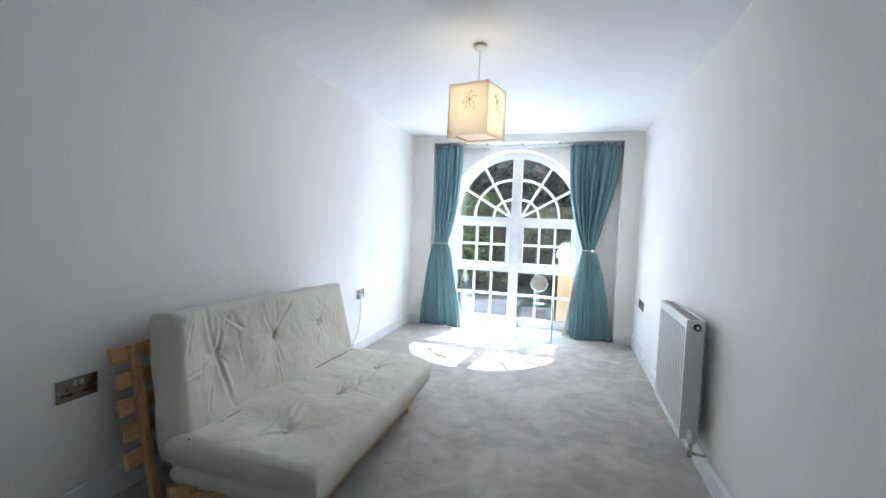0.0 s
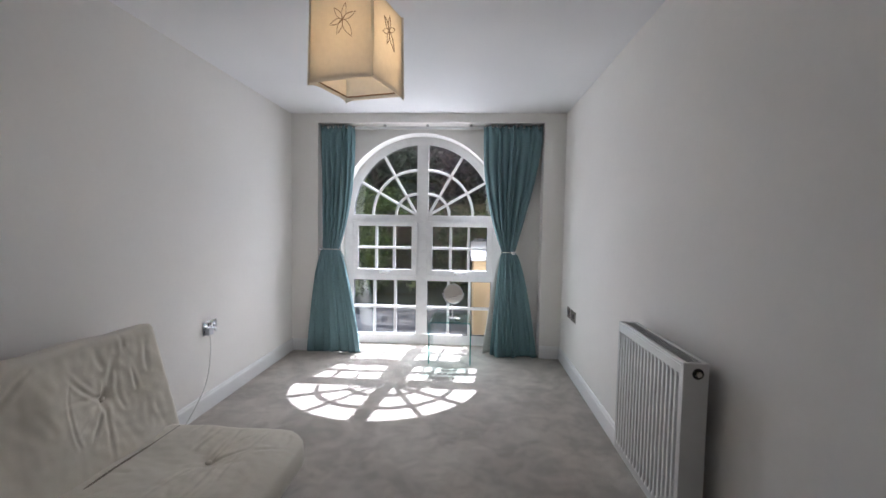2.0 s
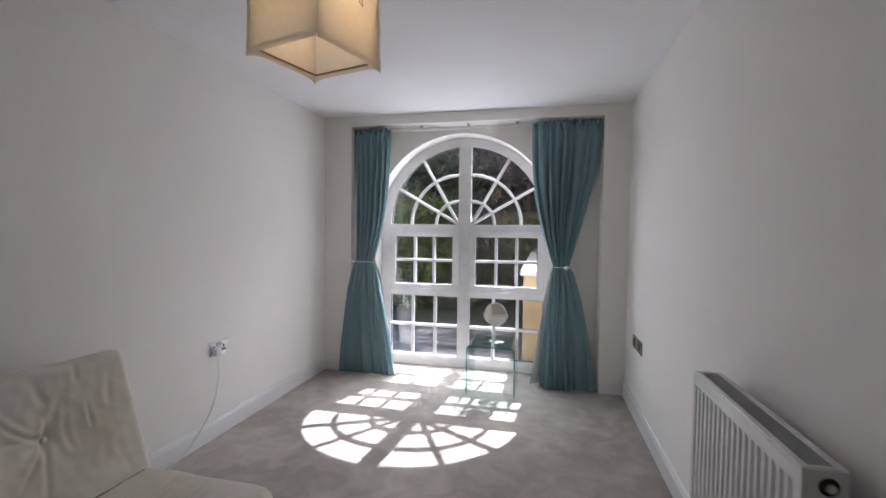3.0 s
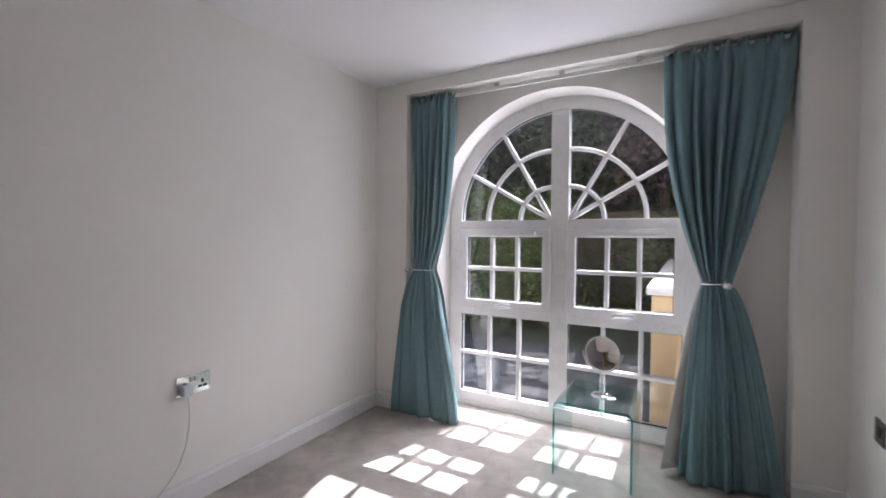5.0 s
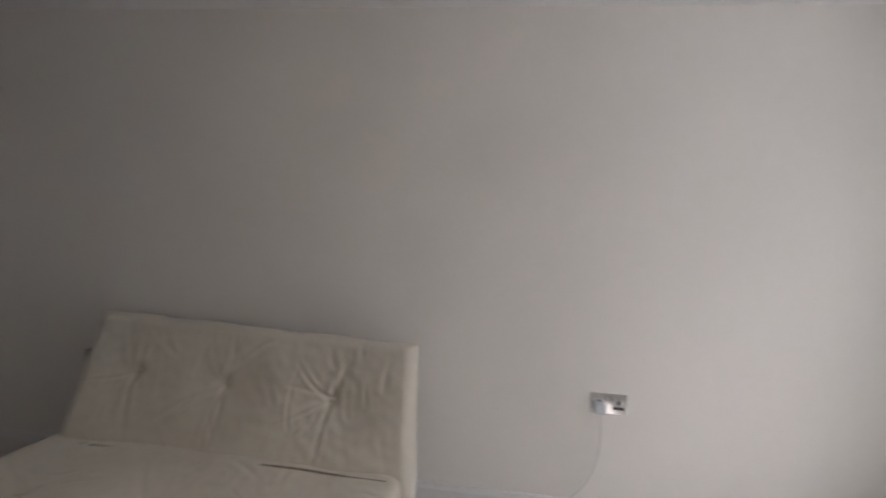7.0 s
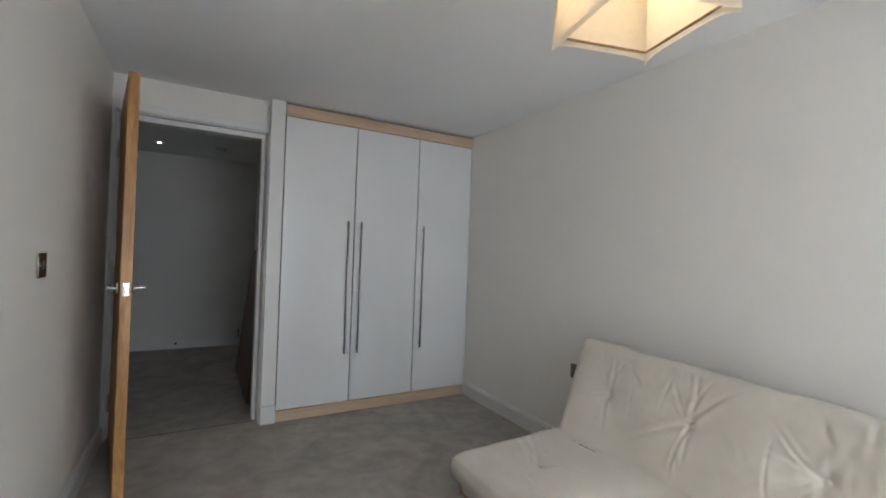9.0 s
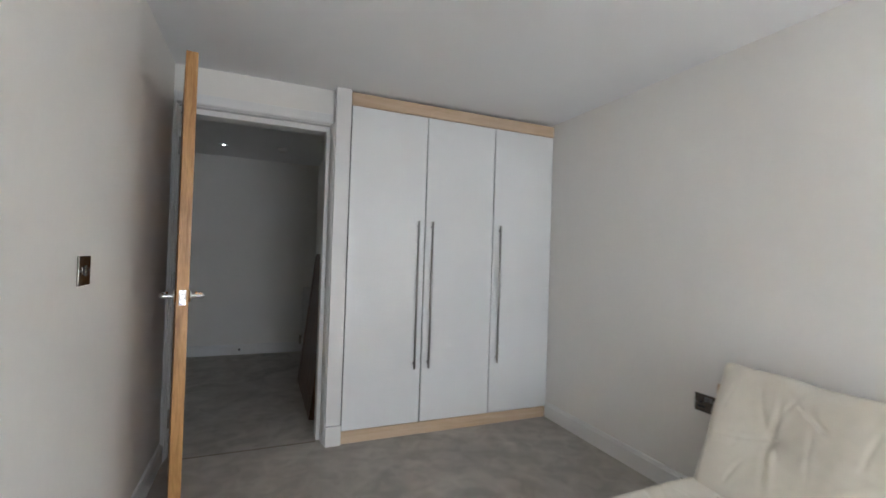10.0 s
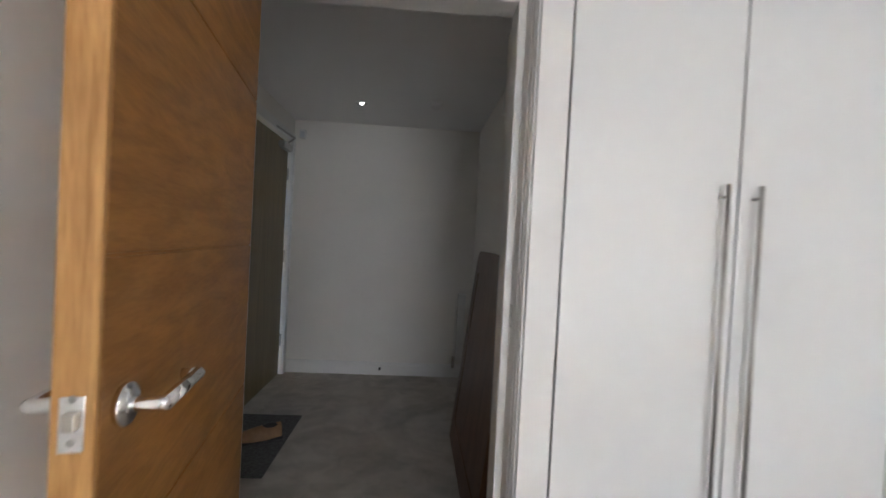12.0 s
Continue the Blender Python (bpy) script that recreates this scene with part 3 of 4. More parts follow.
# ---------- curtain rail and curtains ----------
rail = thing("curtain_rail", (CX, 5.03, 2.09), "white curtain track fixed under the recess head", "curtain rail")
part("track", box(REC0 + 0.01, REC1 - 0.01, 5.022, 5.040, 2.090, 2.112, 0.003), WHITE_PLASTIC, rail)
for x in (0.40, 0.86, 1.26, 1.66, 2.1):
    part("bracket", box(x - 0.012, x + 0.012, 5.016, 5.049, 2.108, 2.1295, 0.003), STEEL, rail)


def curtain(label, top, neck, bottom, side, seed, folds, forward, neck_z=0.963):
    """A lined gathered curtain held in by a tie: spans in x at its top, neck and hem; side is the way its tie points."""
    rnd = random.Random(seed)
    cols, rows, ztop = 264, 90, 2.104
    cuts = [0.0]
    for _ in range(folds):
        cuts.append(cuts[-1] + rnd.uniform(0.6, 1.5))
    cuts = [c / cuts[-1] for c in cuts]
    dep = [rnd.uniform(0.45, 1.35) for _ in range(folds + 2)]
    lean_ = [rnd.uniform(-0.25, 0.25) for _ in range(folds + 2)]

    def span(z):
        if z > neck_z:
            t = (z - neck_z) / (ztop - neck_z)
            inner = 0 if side > 0 else 1
            return [neck[i] + (top[i] - neck[i]) * (1 - (1 - min(1, t * 1.10)) ** (2.2 if i == inner else 1.35)) for i in (0, 1)]
        t = (neck_z - z) / neck_z
        k = t ** 0.62
        return [neck[i] + (bottom[i] - neck[i]) * k for i in (0, 1)]

    bm = bmesh.new()
    grid = []
    for j in range(rows + 1):
        z = ztop - (ztop - 0.008) * j / rows
        x0, x1 = span(z)
        near = math.exp(-((z - neck_z) / 0.12) ** 2)
        head = max(0.0, (z - 2.035) / (ztop - 2.035))
        row = []
        for i in range(cols + 1):
            u = i / cols
            k = max(n for n in range(folds) if cuts[n] <= u + 1e-9) if u < 1 else folds - 1
            f = (u - cuts[k]) / (cuts[k + 1] - cuts[k])
            f = min(1, max(0, f + lean_[k] * f * (1 - f) * math.sin(2.1 * z + k)))
            amp = 0.118 * dep[k] * (0.85 + 0.7 * noise.noise((k * 3.7 + seed, z * 1.3, 0.7))) * (1 - 0.6 * near) * min(1.0, 0.35 + 5 * u, 0.35 + 5 * (1 - u))
            # a rounded fold with a narrow valley at each side
            y = 0.5 * amp - amp * abs(math.sin(math.pi * f)) ** 0.8
            y += 0.10 * amp * math.sin(4 * math.pi * f + 3 * z) * (1 - near)
            x = x0 + (x1 - x0) * (u - 0.215 * (cuts[k + 1] - cuts[k]) * math.sin(2 * math.pi * f))
            if head:
                y = y * (1 - 0.7 * head) + 0.024 * head * math.sin(2 * math.pi * u * folds * 1.9 + seed)
            y += 0.008 * noise.noise((x * 5 + seed, z * 3.2, 0.3)) + 0.003 * noise.noise((x * 16, z * 9, seed))
            y += 5.012 - 0.026 * near - forward * min(1.0, 4.0 * max(0.0, (neck_z - z) / neck_z)) ** 0.8
            row.append(bm.verts.new((x, min(y, 5.085), z + (0.014 * math.sin(2 * math.pi * u * folds * 2.7) if j == 0 else 0) + (0.006 * math.sin(9 * u + seed) if j == rows else 0))))
        grid.append(row)
    for j in range(rows):
        for i in range(cols):
            bm.faces.new((grid[j][i], grid[j + 1][i], grid[j + 1][i + 1], grid[j][i + 1]))
    bmesh.ops.recalc_face_normals(bm, faces=bm.faces[:])
    cu = thing("curtain", ((bottom[0] + bottom[1]) / 2, 5.0, 0), label, "curtain", "curtains at the arched window")
    cloth = part("cloth", bm, CURTAIN, cu, "", True)
    so = cloth.modifiers.new("thick", "SOLIDIFY")
    so.thickness, so.offset = 0.003, 0
    hem_x = neck[1] if side > 0 else neck[0]
    # lining on the side towards the glass
    lb = bmesh.new()
    prev = None
    for j in range(0, rows + 1, 2):
        z = 2.02 - (2.02 - 0.02) * j / rows
        x0, x1 = span(z)
        e = x0 if side > 0 else x1
        d = 1 if side > 0 else -1
        t = max(0.0, (neck_z - z) / neck_z)
        turned = -0.075 * t ** 0.8 if side > 0 else 0.004
        v = [lb.verts.new((e + d * (o + turned * w_), 5.045 + dy - (0.045 + forward * 0.8) * t * w_, z)) for o, dy, w_ in ((0.0, -0.012, 1.0), (0.03, 0.004, 0.55), (0.075, 0.018, 0.1), (0.13, 0.012, 0.0))]
        if prev:
            for i in range(3):
                lb.faces.new((prev[i], prev[i + 1], v[i + 1], v[i]))
        prev = v
    part("lining", lb, LINING, cu, "pale lining on the window side", True).modifiers.new("thick", "SOLIDIFY").thickness = 0.002
    # tie: band round the neck and a knob on an arm
    nx0, nx1 = neck
    ring = [(nx0 - 0.004, 5.04, neck_z), (nx0 - 0.006, 4.975, neck_z), (nx0 + 0.03, 4.934, neck_z + 0.002), ((nx0 + nx1) / 2, 4.926, neck_z + 0.004), (nx1 - 0.03, 4.932, neck_z + 0.003), (nx1 + 0.004, 4.972, neck_z), (nx1 + 0.004, 5.04, neck_z)]
    hb = thing("holdback", (hem_x, 4.95, neck_z), "satin metal curtain holdback with a round glass knob", "curtain holdback", "curtain holdbacks")
    part("arm", tube(smooth_path(ring, 6), 0.0048, 8), CHROME, hb, "", True)
    kx = (nx1 - 0.02) if side > 0 else nx0
    part("post", rod((kx, 4.93, neck_z), (kx, 5.09, neck_z), 0.005, 10), CHROME, hb)
    part("knob", ball((kx, 4.915, neck_z), 0.019, 18, 12), CHROME, hb, "rounded glassy knob", True)
    return cu


curtain("dusty teal full-length curtain, tied back at half height", (0.266, 0.580), (0.284, 0.437), (0.150, 0.655), -1, 3, 7, 0.070)
curtain("dusty teal full-length curtain, wide and tied back, hem on the carpet", (1.780, 2.308), (1.966, 2.080), (1.872, 2.300), 1, 8, 9, 0.045)


# ---------- futon ----------
def cushion(wu, wv, th, tufts, nu, nv, seed, edge=0.055, creases=0, along=0.0, corner=0.0):
    """A stuffed cotton pad, wu x wv across and th thick, centred on z = 0, with buttoned hollows and creases that run out of them."""
    rnd = random.Random(seed)
    lines = []
    for tu, tv in tufts:
        for k in range(8):
            a = along + math.pi * (k % 2) + rnd.gauss(0, 0.5)
            lines.append((tu, tv, math.cos(a), math.sin(a), rnd.uniform(0.08, 0.34), rnd.uniform(0.0012, 0.0042), rnd.uniform(0.006, 0.012), rnd.uniform(-1.6, 1.6)))
    for k in range(creases):
        a = along + rnd.choice((0.0, 0.0, 0.35, -0.35, 1.3)) + rnd.uniform(-0.25, 0.25)
        lines.append((rnd.uniform(0.05, wu - 0.05), rnd.uniform(0.02, wv - 0.05), math.cos(a), math.sin(a), rnd.uniform(0.12, 0.34), rnd.uniform(0.001, 0.003), rnd.uniform(0.006, 0.012), rnd.uniform(-1.8, 1.8)))
    U, V = np.meshgrid(np.linspace(0, wu, nu + 1), np.linspace(0, wv, nv + 1), indexing="ij")
    ku = np.clip(np.minimum(U, wu - U) / edge, 0, 1)
    kv = np.clip(np.minimum(V, wv - V) / edge, 0, 1)
    E = np.sqrt(1 - (1 - ku) ** 2) * np.sqrt(1 - (1 - kv) ** 2)
    D = np.zeros_like(U)
    for tu, tv in tufts:
        R = np.hypot(U - tu, V - tv)
        D -= 0.018 * np.exp(-(R / 0.035) ** 2) + 0.020 * np.exp(-(R / 0.15) ** 2)
    for px, py, dx, dy, ln, dep, wid, bend_ in lines:
        A = (U - px) * dx + (V - py) * dy
        B = -(U - px) * dy + (V - py) * dx - bend_ * A * A
        F = np.clip(A / 0.02, 0, 1) * np.clip((ln - A) / (0.5 * ln), 0, 1)
        D += F * (-dep * np.exp(-(B / wid) ** 2) + 0.7 * dep * np.exp(-((B - 1.9 * wid) / (1.3 * wid)) ** 2) + 0.5 * dep * np.exp(-((B + 1.9 * wid) / (1.3 * wid)) ** 2))
    bm = bmesh.new()
    top = [[None] * (nv + 1) for _ in range(nu + 1)]
    bot = [[None] * (nv + 1) for _ in range(nu + 1)]
    for i in range(nu + 1):
        for j in range(nv + 1):
            u, v = float(U[i, j]), float(V[i, j])
            e = float(E[i, j])
            rim = i in (0, nu) or j in (0, nv)
            n = 0.012 * noise.noise((u * 3.1, v * 3.1, seed)) + 0.005 * noise.noise((u * 9, v * 7, seed + 2)) + 0.0018 * noise.noise((u * 30, v * 24, seed + 3))
            wob = 0.007 * noise.noise((u * 6, v * 6, seed + 20))
            z = 0.0 if rim else th / 2 * (0.42 + 0.58 * e) + (n + float(D[i, j])) * e
            if corner and v > wv - corner and wu - u < corner:
                du, dv = 1 - (wu - u) / corner, (v - wv + corner) / corner
                f = max(du, dv) / max(1e-6, math.hypot(du, dv))
                du, dv = du * f, dv * f
                u = wu - corner * (1 - du)
                v = wv - corner + corner * dv
            top[i][j] = bm.verts.new((u + wob, v + wob, z))
            bot[i][j] = top[i][j] if rim else bm.verts.new((u + wob, v + wob, -th / 2 * (0.42 + 0.58 * e)))
    for i in range(nu):
        for j in range(nv):
            bm.faces.new((top[i][j], top[i + 1][j], top[i + 1][j + 1], top[i][j + 1]))
            q = (bot[i][j], bot[i][j + 1], bot[i + 1][j + 1], bot[i + 1][j])
            if any(v not in (top[i][j], top[i + 1][j], top[i + 1][j + 1], top[i][j + 1]) for v in q):
                bm.faces.new(q)
    bmesh.ops.recalc_face_normals(bm, faces=bm.faces[:])
    return bm


FY_A, FY_B = 1.412, 2.855
BACK_A, BACK_B = 1.490, 2.872
futon = thing("futon", (0.55, 2.15, 0), "low cream cotton futon folded as a sofa on a pine frame", "futon")
back_t = [(0.235, 0.372), (0.625, 0.365), (1.060, 0.350)]
bm = cushion(BACK_B - BACK_A, 0.606, 0.165, back_t, 300, 132, 3, 0.042, 22, math.pi / 2)
# local u -> +y, v -> up the lean, thickness -> towards the room
lean_bot, lean_top = Vector((0.285, 0, 0.185)), Vector((0.160, 0, 0.762))
up = (lean_top - lean_bot).normalized()
out = Vector((up.z, 0, -up.x))
M = Matrix(((0, up.x, out.x, lean_bot.x), (1, 0, 0, BACK_A), (0, up.z, out.z, lean_bot.z), (0, 0, 0, 1)))
bm.transform(M)
for v in bm.verts:      # the window end has slumped a little
    t = (v.co.y - FY_A) / (FY_B - FY_A)
    k = max(0.0, (v.co.z - 0.25) / 0.5)
    v.co.z -= 0.036 * t * k
    v.co.x += 0.02 * t * k
    v.co.y += t * (0.018 - 0.034 * k) - 0.06 * (1 - t) * max(0.0, 1 - k)
backrest = part("back_cushion", bm, COTTON, futon, "", True)
for tu, tv in back_t:
    p = M @ Vector((tu, tv, 0.050))
    p.z -= 0.02 * tu
    part("button", ball(p, 0.0125, 12, 8, squash=(0.6, 1, 1)), COTTON, backrest, "cotton covered button", True)
seat_t = [(0.26, 0.385), (0.716, 0.385), (1.170, 0.390)]
bm = cushion(FY_B - FY_A, 0.72, 0.130, seat_t, 300, 150, 11, 0.055, 26, 0.2, 0.13)
S = Matrix(((0, 1, 0, 0.275), (1, 0, 0, FY_A), (0, 0, 1, 0.234), (0, 0, 0, 1)))
bm.transform(S)
for v in bm.verts:      # the front rolls down over the rail
    k = max(0.0, (v.co.x - 0.80) / 0.195)
    v.co.z -= 0.018 * k * k
    v.co.x -= 0.015 * k
bmesh.ops.recalc_face_normals(bm, faces=bm.faces[:])
seat = part("seat_cushion", bm, COTTON, futon, "", True)
for tu, tv in seat_t:
    part("button", ball(S @ Vector((tu, tv, 0.033)), 0.0125, 12, 8, squash=(1, 1, 0.6)), COTTON, seat, "cotton covered button", True)
bm = cushion(FY_B - FY_A - 0.02, 0.635, 0.115, [], 80, 40, 17, 0.03, 6)
bm.transform(Matrix(((0, 1, 0, 0.30), (1, 0, 0, FY_A + 0.004), (0, 0, 1, 0.146), (0, 0, 0, 1))))
part("lower_fold", bm, COTTON, futon, "", True)
# dark tube along the crease, painted shade between back and seat
part("crease_shade", tube(smooth_path([(0.386 + 0.005 * math.sin(7 * y), y, 0.298 + 0.003 * math.sin(11 * y)) for y in np.linspace(FY_A + 0.02, FY_B - 0.05, 14)], 5), 0.0035, 6), CREASE_SHADE_JOINT, futon, "dark line painted as shade in the fold crease")
part("front_rail", box(0.897, 0.920, 1.405, 2.66, 0.075, 0.165, 0.004), PINE, futon)
part("rear_rail", box(0.30, 0.322, 1.405, 2.70, 0.03, 0.10, 0.004), PINE, futon)
for y in (1.41, 2.60):
    part("side_rail", box(0.322, 0.8965, y, y + 0.022, 0.035, 0.10, 0.003), PINE, futon)
for x, y in ((0.851, 1.43), (0.851, 2.575), (0.33, 1.43), (0.33, 2.575)):
    part("leg", box(x, x + 0.045, y, y + 0.025, 0.0, 0.075 if x > 0.5 else 0.1, 0.003), PINE_UP, futon)
for i in range(4):
    x = 0.36 + i * 0.145
    part("slat", box(x, x + 0.07, 1.40, 2.65, 0.1005, 0.118, 0.003), PINE, futon)
for y in (1.428, 2.02, 2.68):
    b2 = box(-0.013, 0.013, y, y + 0.034, 0.0, 0.66, 0.003)
    b2.transform(Matrix.Translation((0.200, 0, 0.0)) @ Matrix.Rotation(-0.19, 4, "Y"))
    part("back_upright", b2, PINE_UP, futon)
for i in range(5):
    z = 0.19 + i * 0.105
    x = 0.200 - 0.192 * z - 0.024
    b2 = box(-0.010, 0.010, 1.362 + 0.012 * (i % 2), 2.74, -0.033, 0.033, 0.003)
    b2.transform(Matrix.Translation((x, 0, z)) @ Matrix.Rotation(-0.19, 4, "Y"))
    part("back_slat", b2, PINE, futon)
for y in (1.62, 2.45):
    part("bolt", rod((0.919, y, 0.12), (0.923, y, 0.12), 0.007, 12), CHROME, futon)

# ---------- radiator ----------
rad = thing("radiator", (2.40, 2.735, 0.15), "white double-panel radiator with fluted front on the wall", "radiator")
RX0, RX1, RY0, RY1, RZ0, RZ1 = 2.384, 2.463, 2.450, 3.064, 0.166, 0.772
fb = bmesh.new()
nflute = 18
prof = []
for i in range(nflute):
    y0 = RY0 + 0.012 + (RY1 - RY0 - 0.024) * i / nflute
    st = (RY1 - RY0 - 0.024) / nflute
    prof += [(y0, 0.0), (y0 + st * 0.38, 0.0), (y0 + st * 0.52, 0.007), (y0 + st * 0.86, 0.007)]
prof = [(RY0, 0.0)] + prof + [(RY1 - 0.012, 0.0), (RY1, 0.0)]
cols = []
for y, d in prof:
    cols.append([fb.verts.new((RX0 + d * k, y, z)) for z, k in ((RZ0, 0), (RZ0 + 0.028, 0), (RZ0 + 0.045, 1), (RZ1 - 0.058, 1), (RZ1 - 0.042, 0), (RZ1 - 0.012, 0))])
for a, b in zip(cols, cols[1:]):
    for k in range(5):
        fb.faces.new((a[k], a[k + 1], b[k + 1], b[k]))
bmesh.ops.recalc_face_normals(fb, faces=fb.faces[:])
fp = part("front_panel", fb, RAD_WHITE, rad)
fp.modifiers.new("thick", "SOLIDIFY").thickness = 0.0015
part("rear_panel", box(RX1 - 0.014, RX1, RY0 + 0.002, RY1 - 0.002, RZ0, RZ1 - 0.012, 0.004), RAD_WHITE, rad)
part("fins", box(RX0 + 0.02, RX1 - 0.016, RY0 + 0.02, RY1 - 0.02, RZ0 + 0.03, RZ1 - 0.03), RAD_DARK, rad, "dark convector fins")
for y0, y1 in ((RY0 - 0.003, RY0 - 0.0005), (RY1 + 0.0005, RY1 + 0.003)):
    part("side_panel", box(RX0 - 0.002, RX1 + 0.001, y0, y1, RZ0 + 0.006, RZ1 - 0.002, 0.001, 1), RAD_WHITE, rad)
gr = part("top_frame", box(RX0 - 0.002, RX0 + 0.014, RY0, RY1, RZ1 - 0.0115, RZ1, 0.002), RAD_WHITE, rad)
part("top_frame", box(RX1 - 0.014, RX1 + 0.001, RY0, RY1, RZ1 - 0.0115, RZ1, 0.002), RAD_WHITE, rad)
part("top_frame", box(RX0 + 0.0145, RX1 - 0.0145, RY0, RY0 + 0.014, RZ1 - 0.0115, RZ1, 0.002), RAD_WHITE, rad)
part("top_frame", box(RX0 + 0.0145, RX1 - 0.0145, RY1 - 0.014, RY1, RZ1 - 0.0115, RZ1, 0.002), RAD_WHITE, rad)
gb = None
for i in range(60):
    y = RY0 + 0.018 + (RY1 - RY0 - 0.036) * i / 59
    gb = box(RX0 + 0.0145, RX1 - 0.0145, y - 0.0022, y + 0.0022, RZ1 - 0.009, RZ1 - 0.003, bm=gb)
part("top_grille", gb, mat("grille_enamel", (0.42, 0.42, 0.41), 0.4, vary=0.03, scale=20), rad, "slotted top grille")
part("plug_recess", rod((RX1 - 0.034, RY0 - 0.0032, RZ1 - 0.035), (RX1 - 0.034, RY0 - 0.0045, RZ1 - 0.035), 0.0185, 20), BLACK, rad, "dark hole round the plug")
part("bleed_plug", rod((RX1 - 0.034, RY0 - 0.003, RZ1 - 0.035), (RX1 - 0.034, RY0 - 0.014, RZ1 - 0.035), 0.011, 16, 0.009, bevel=0.002), BRASS, rad)
vb = rod((2.428, RY0 - 0.03, 0.10), (2.428, RY0 - 0.03, 0.165), 0.011, 14)
rod((2.428, RY0 - 0.03, 0.155), (2.428, RY0 + 0.004, 0.175), 0.010, 12, bm=vb)
rod((2.428, RY0 - 0.03, 0.12), (2.495, RY0 - 0.03, 0.115), 0.0075, 12, bm=vb)
valve = part("valve", vb, BRASS, rad, "nickel plated valve", True)
hb = rod((2.428, RY0 - 0.032, 0.168), (2.428, RY0 - 0.032, 0.235), 0.019, 20, 0.016, bevel=0.004)
part("thermostat_head", hb, WHITE_PLASTIC, valve, "white thermostatic head", True)
for y in (RY0 + 0.1, RY1 - 0.1):
    part("wall_bracket", box(RX1, W, y - 0.012, y + 0.012, 0.25, 0.66, 0.002), RAD_WHITE, rad)


# ---------- sockets and switches ----------
def socket_plate(name, label, cy, cz, wid, x, s, material, double=True, kind_="socket", plugs=False, group="wall sockets"):
    """A flat wall plate on the wall at x, its face pointing along s."""
    th = thing(name, (x, cy, cz), label, kind_, group)
    h = 0.043
    pl = part("plate", box(min(x, x + s * 0.006), max(x, x + s * 0.006), cy - wid / 2, cy + wid / 2, cz - h, cz + h, 0.002), material, th)
    f0, f1 = x + s * 0.0062, x + s * 0.0085

    def bit(nm, y, z, w2, h2, m, lab="", extra=0.0, parent=pl):
        part(nm, box(min(f0, f1 + s * extra), max(f0, f1 + s * extra), y - w2, y + w2, z - h2, z + h2, 0.0008, 1), m, parent, lab)
    for y in (cy - wid / 2 + 0.008, cy + wid / 2 - 0.008):
        part("screw", rod((f0, y, cz), (f1, y, cz), 0.003, 10), STEEL, pl)
    if kind_ == "socket":
        for k in ((-1, 1) if double else (0,)):
            y = cy + k * 0.040
            bit("pin_hole", y, cz + 0.004, 0.0045, 0.0085, BLACK)
            bit("pin_hole", y - 0.011, cz - 0.018, 0.0085, 0.0055, BLACK)
            bit("pin_hole", y + 0.011, cz - 0.018, 0.0085, 0.0055, BLACK)
            bit("rocker", cy + k * 0.011, cz + 0.022, 0.007, 0.010, STEEL, "metal rocker switch", 0.003)
    elif kind_ == "light switch":
        bit("toggle", cy, cz, 0.006, 0.011, DARK_NICKEL, "metal toggle", 0.004)
        bit("insert", cy, cz, 0.010, 0.015, BLACK, "black insert", -0.001)
    else:
        bit("insert", cy, cz, 0.017, 0.017, BLACK, "dark outlet insert", 0)
    return th


socket_plate("double_socket", "polished chrome double socket with one plug in it", 3.652, 0.527, 0.148, 0.0, 1, CHROME)
socket_plate("double_socket", "brushed dark nickel double socket near the futon", 1.280, 0.511, 0.148, 0.0, 1, DARK_NICKEL)
socket_plate("light_switch", "dark nickel light switch plate on the wall", 1.140, 1.115, 0.088, W, -1, DARK_NICKEL, kind_="light switch", group="switch plates")
socket_plate("television_outlet", "brushed metal outlet plate low on the wall", 4.63, 0.495, 0.088, W, -1, DARK_NICKEL, kind_="outlet", group="outlet plates")
socket_plate("television_outlet", "brushed metal outlet plate low on the wall", 4.475, 0.495, 0.148, W, -1, DARK_NICKEL, kind_="outlet", group="outlet plates")
plug = thing("plug", (0.008, 3.612, 0.515), "pale grey moulded plug with a thin white flex", "plug")
part("body", box(0.0095, 0.043, 3.588, 3.636, 0.488, 0.535, 0.010, 3), GREY_PLASTIC, plug)
flex = smooth_path([(0.030, 3.612, 0.490), (0.030, 3.618, 0.42), (0.026, 3.616, 0.33), (0.028, 3.590, 0.24), (0.030, 3.54, 0.16), (0.034, 3.43, 0.07), (0.038, 3.32, 0.012), (0.05, 3.15, 0.006), (0.06, 2.95, 0.006)], 8)
part("flex", tube(flex, 0.0032, 8), CORD, plug, "", True)

# ---------- pendant lamp ----------
LC = Vector((1.264, 2.546, 0))
pend = thing("pendant_lamp", (LC.x, LC.y, H), "square cream fabric pendant shade with stitched flowers, lit", "pendant lamp")
part("ceiling_rose", rod((LC.x, LC.y, H - 0.028), (LC.x, LC.y, H), 0.034, 28, 0.042, bevel=0.004), WHITE_PLASTIC, pend, "white ceiling rose", True)
part("flex", rod((LC.x, LC.y, 1.90), (LC.x, LC.y, H - 0.02), 0.0028, 8), CORD, pend)
part("lamp_holder", rod((LC.x, LC.y, 1.89), (LC.x, LC.y, 1.945), 0.017, 16, bevel=0.003), WHITE_PLASTIC, pend)
part("bulb", ball((LC.x, LC.y, 1.840), 0.026, 18, 12, squash=(1, 1, 1.5)), BULB, pend, "glowing warm bulb", True).visible_shadow = False
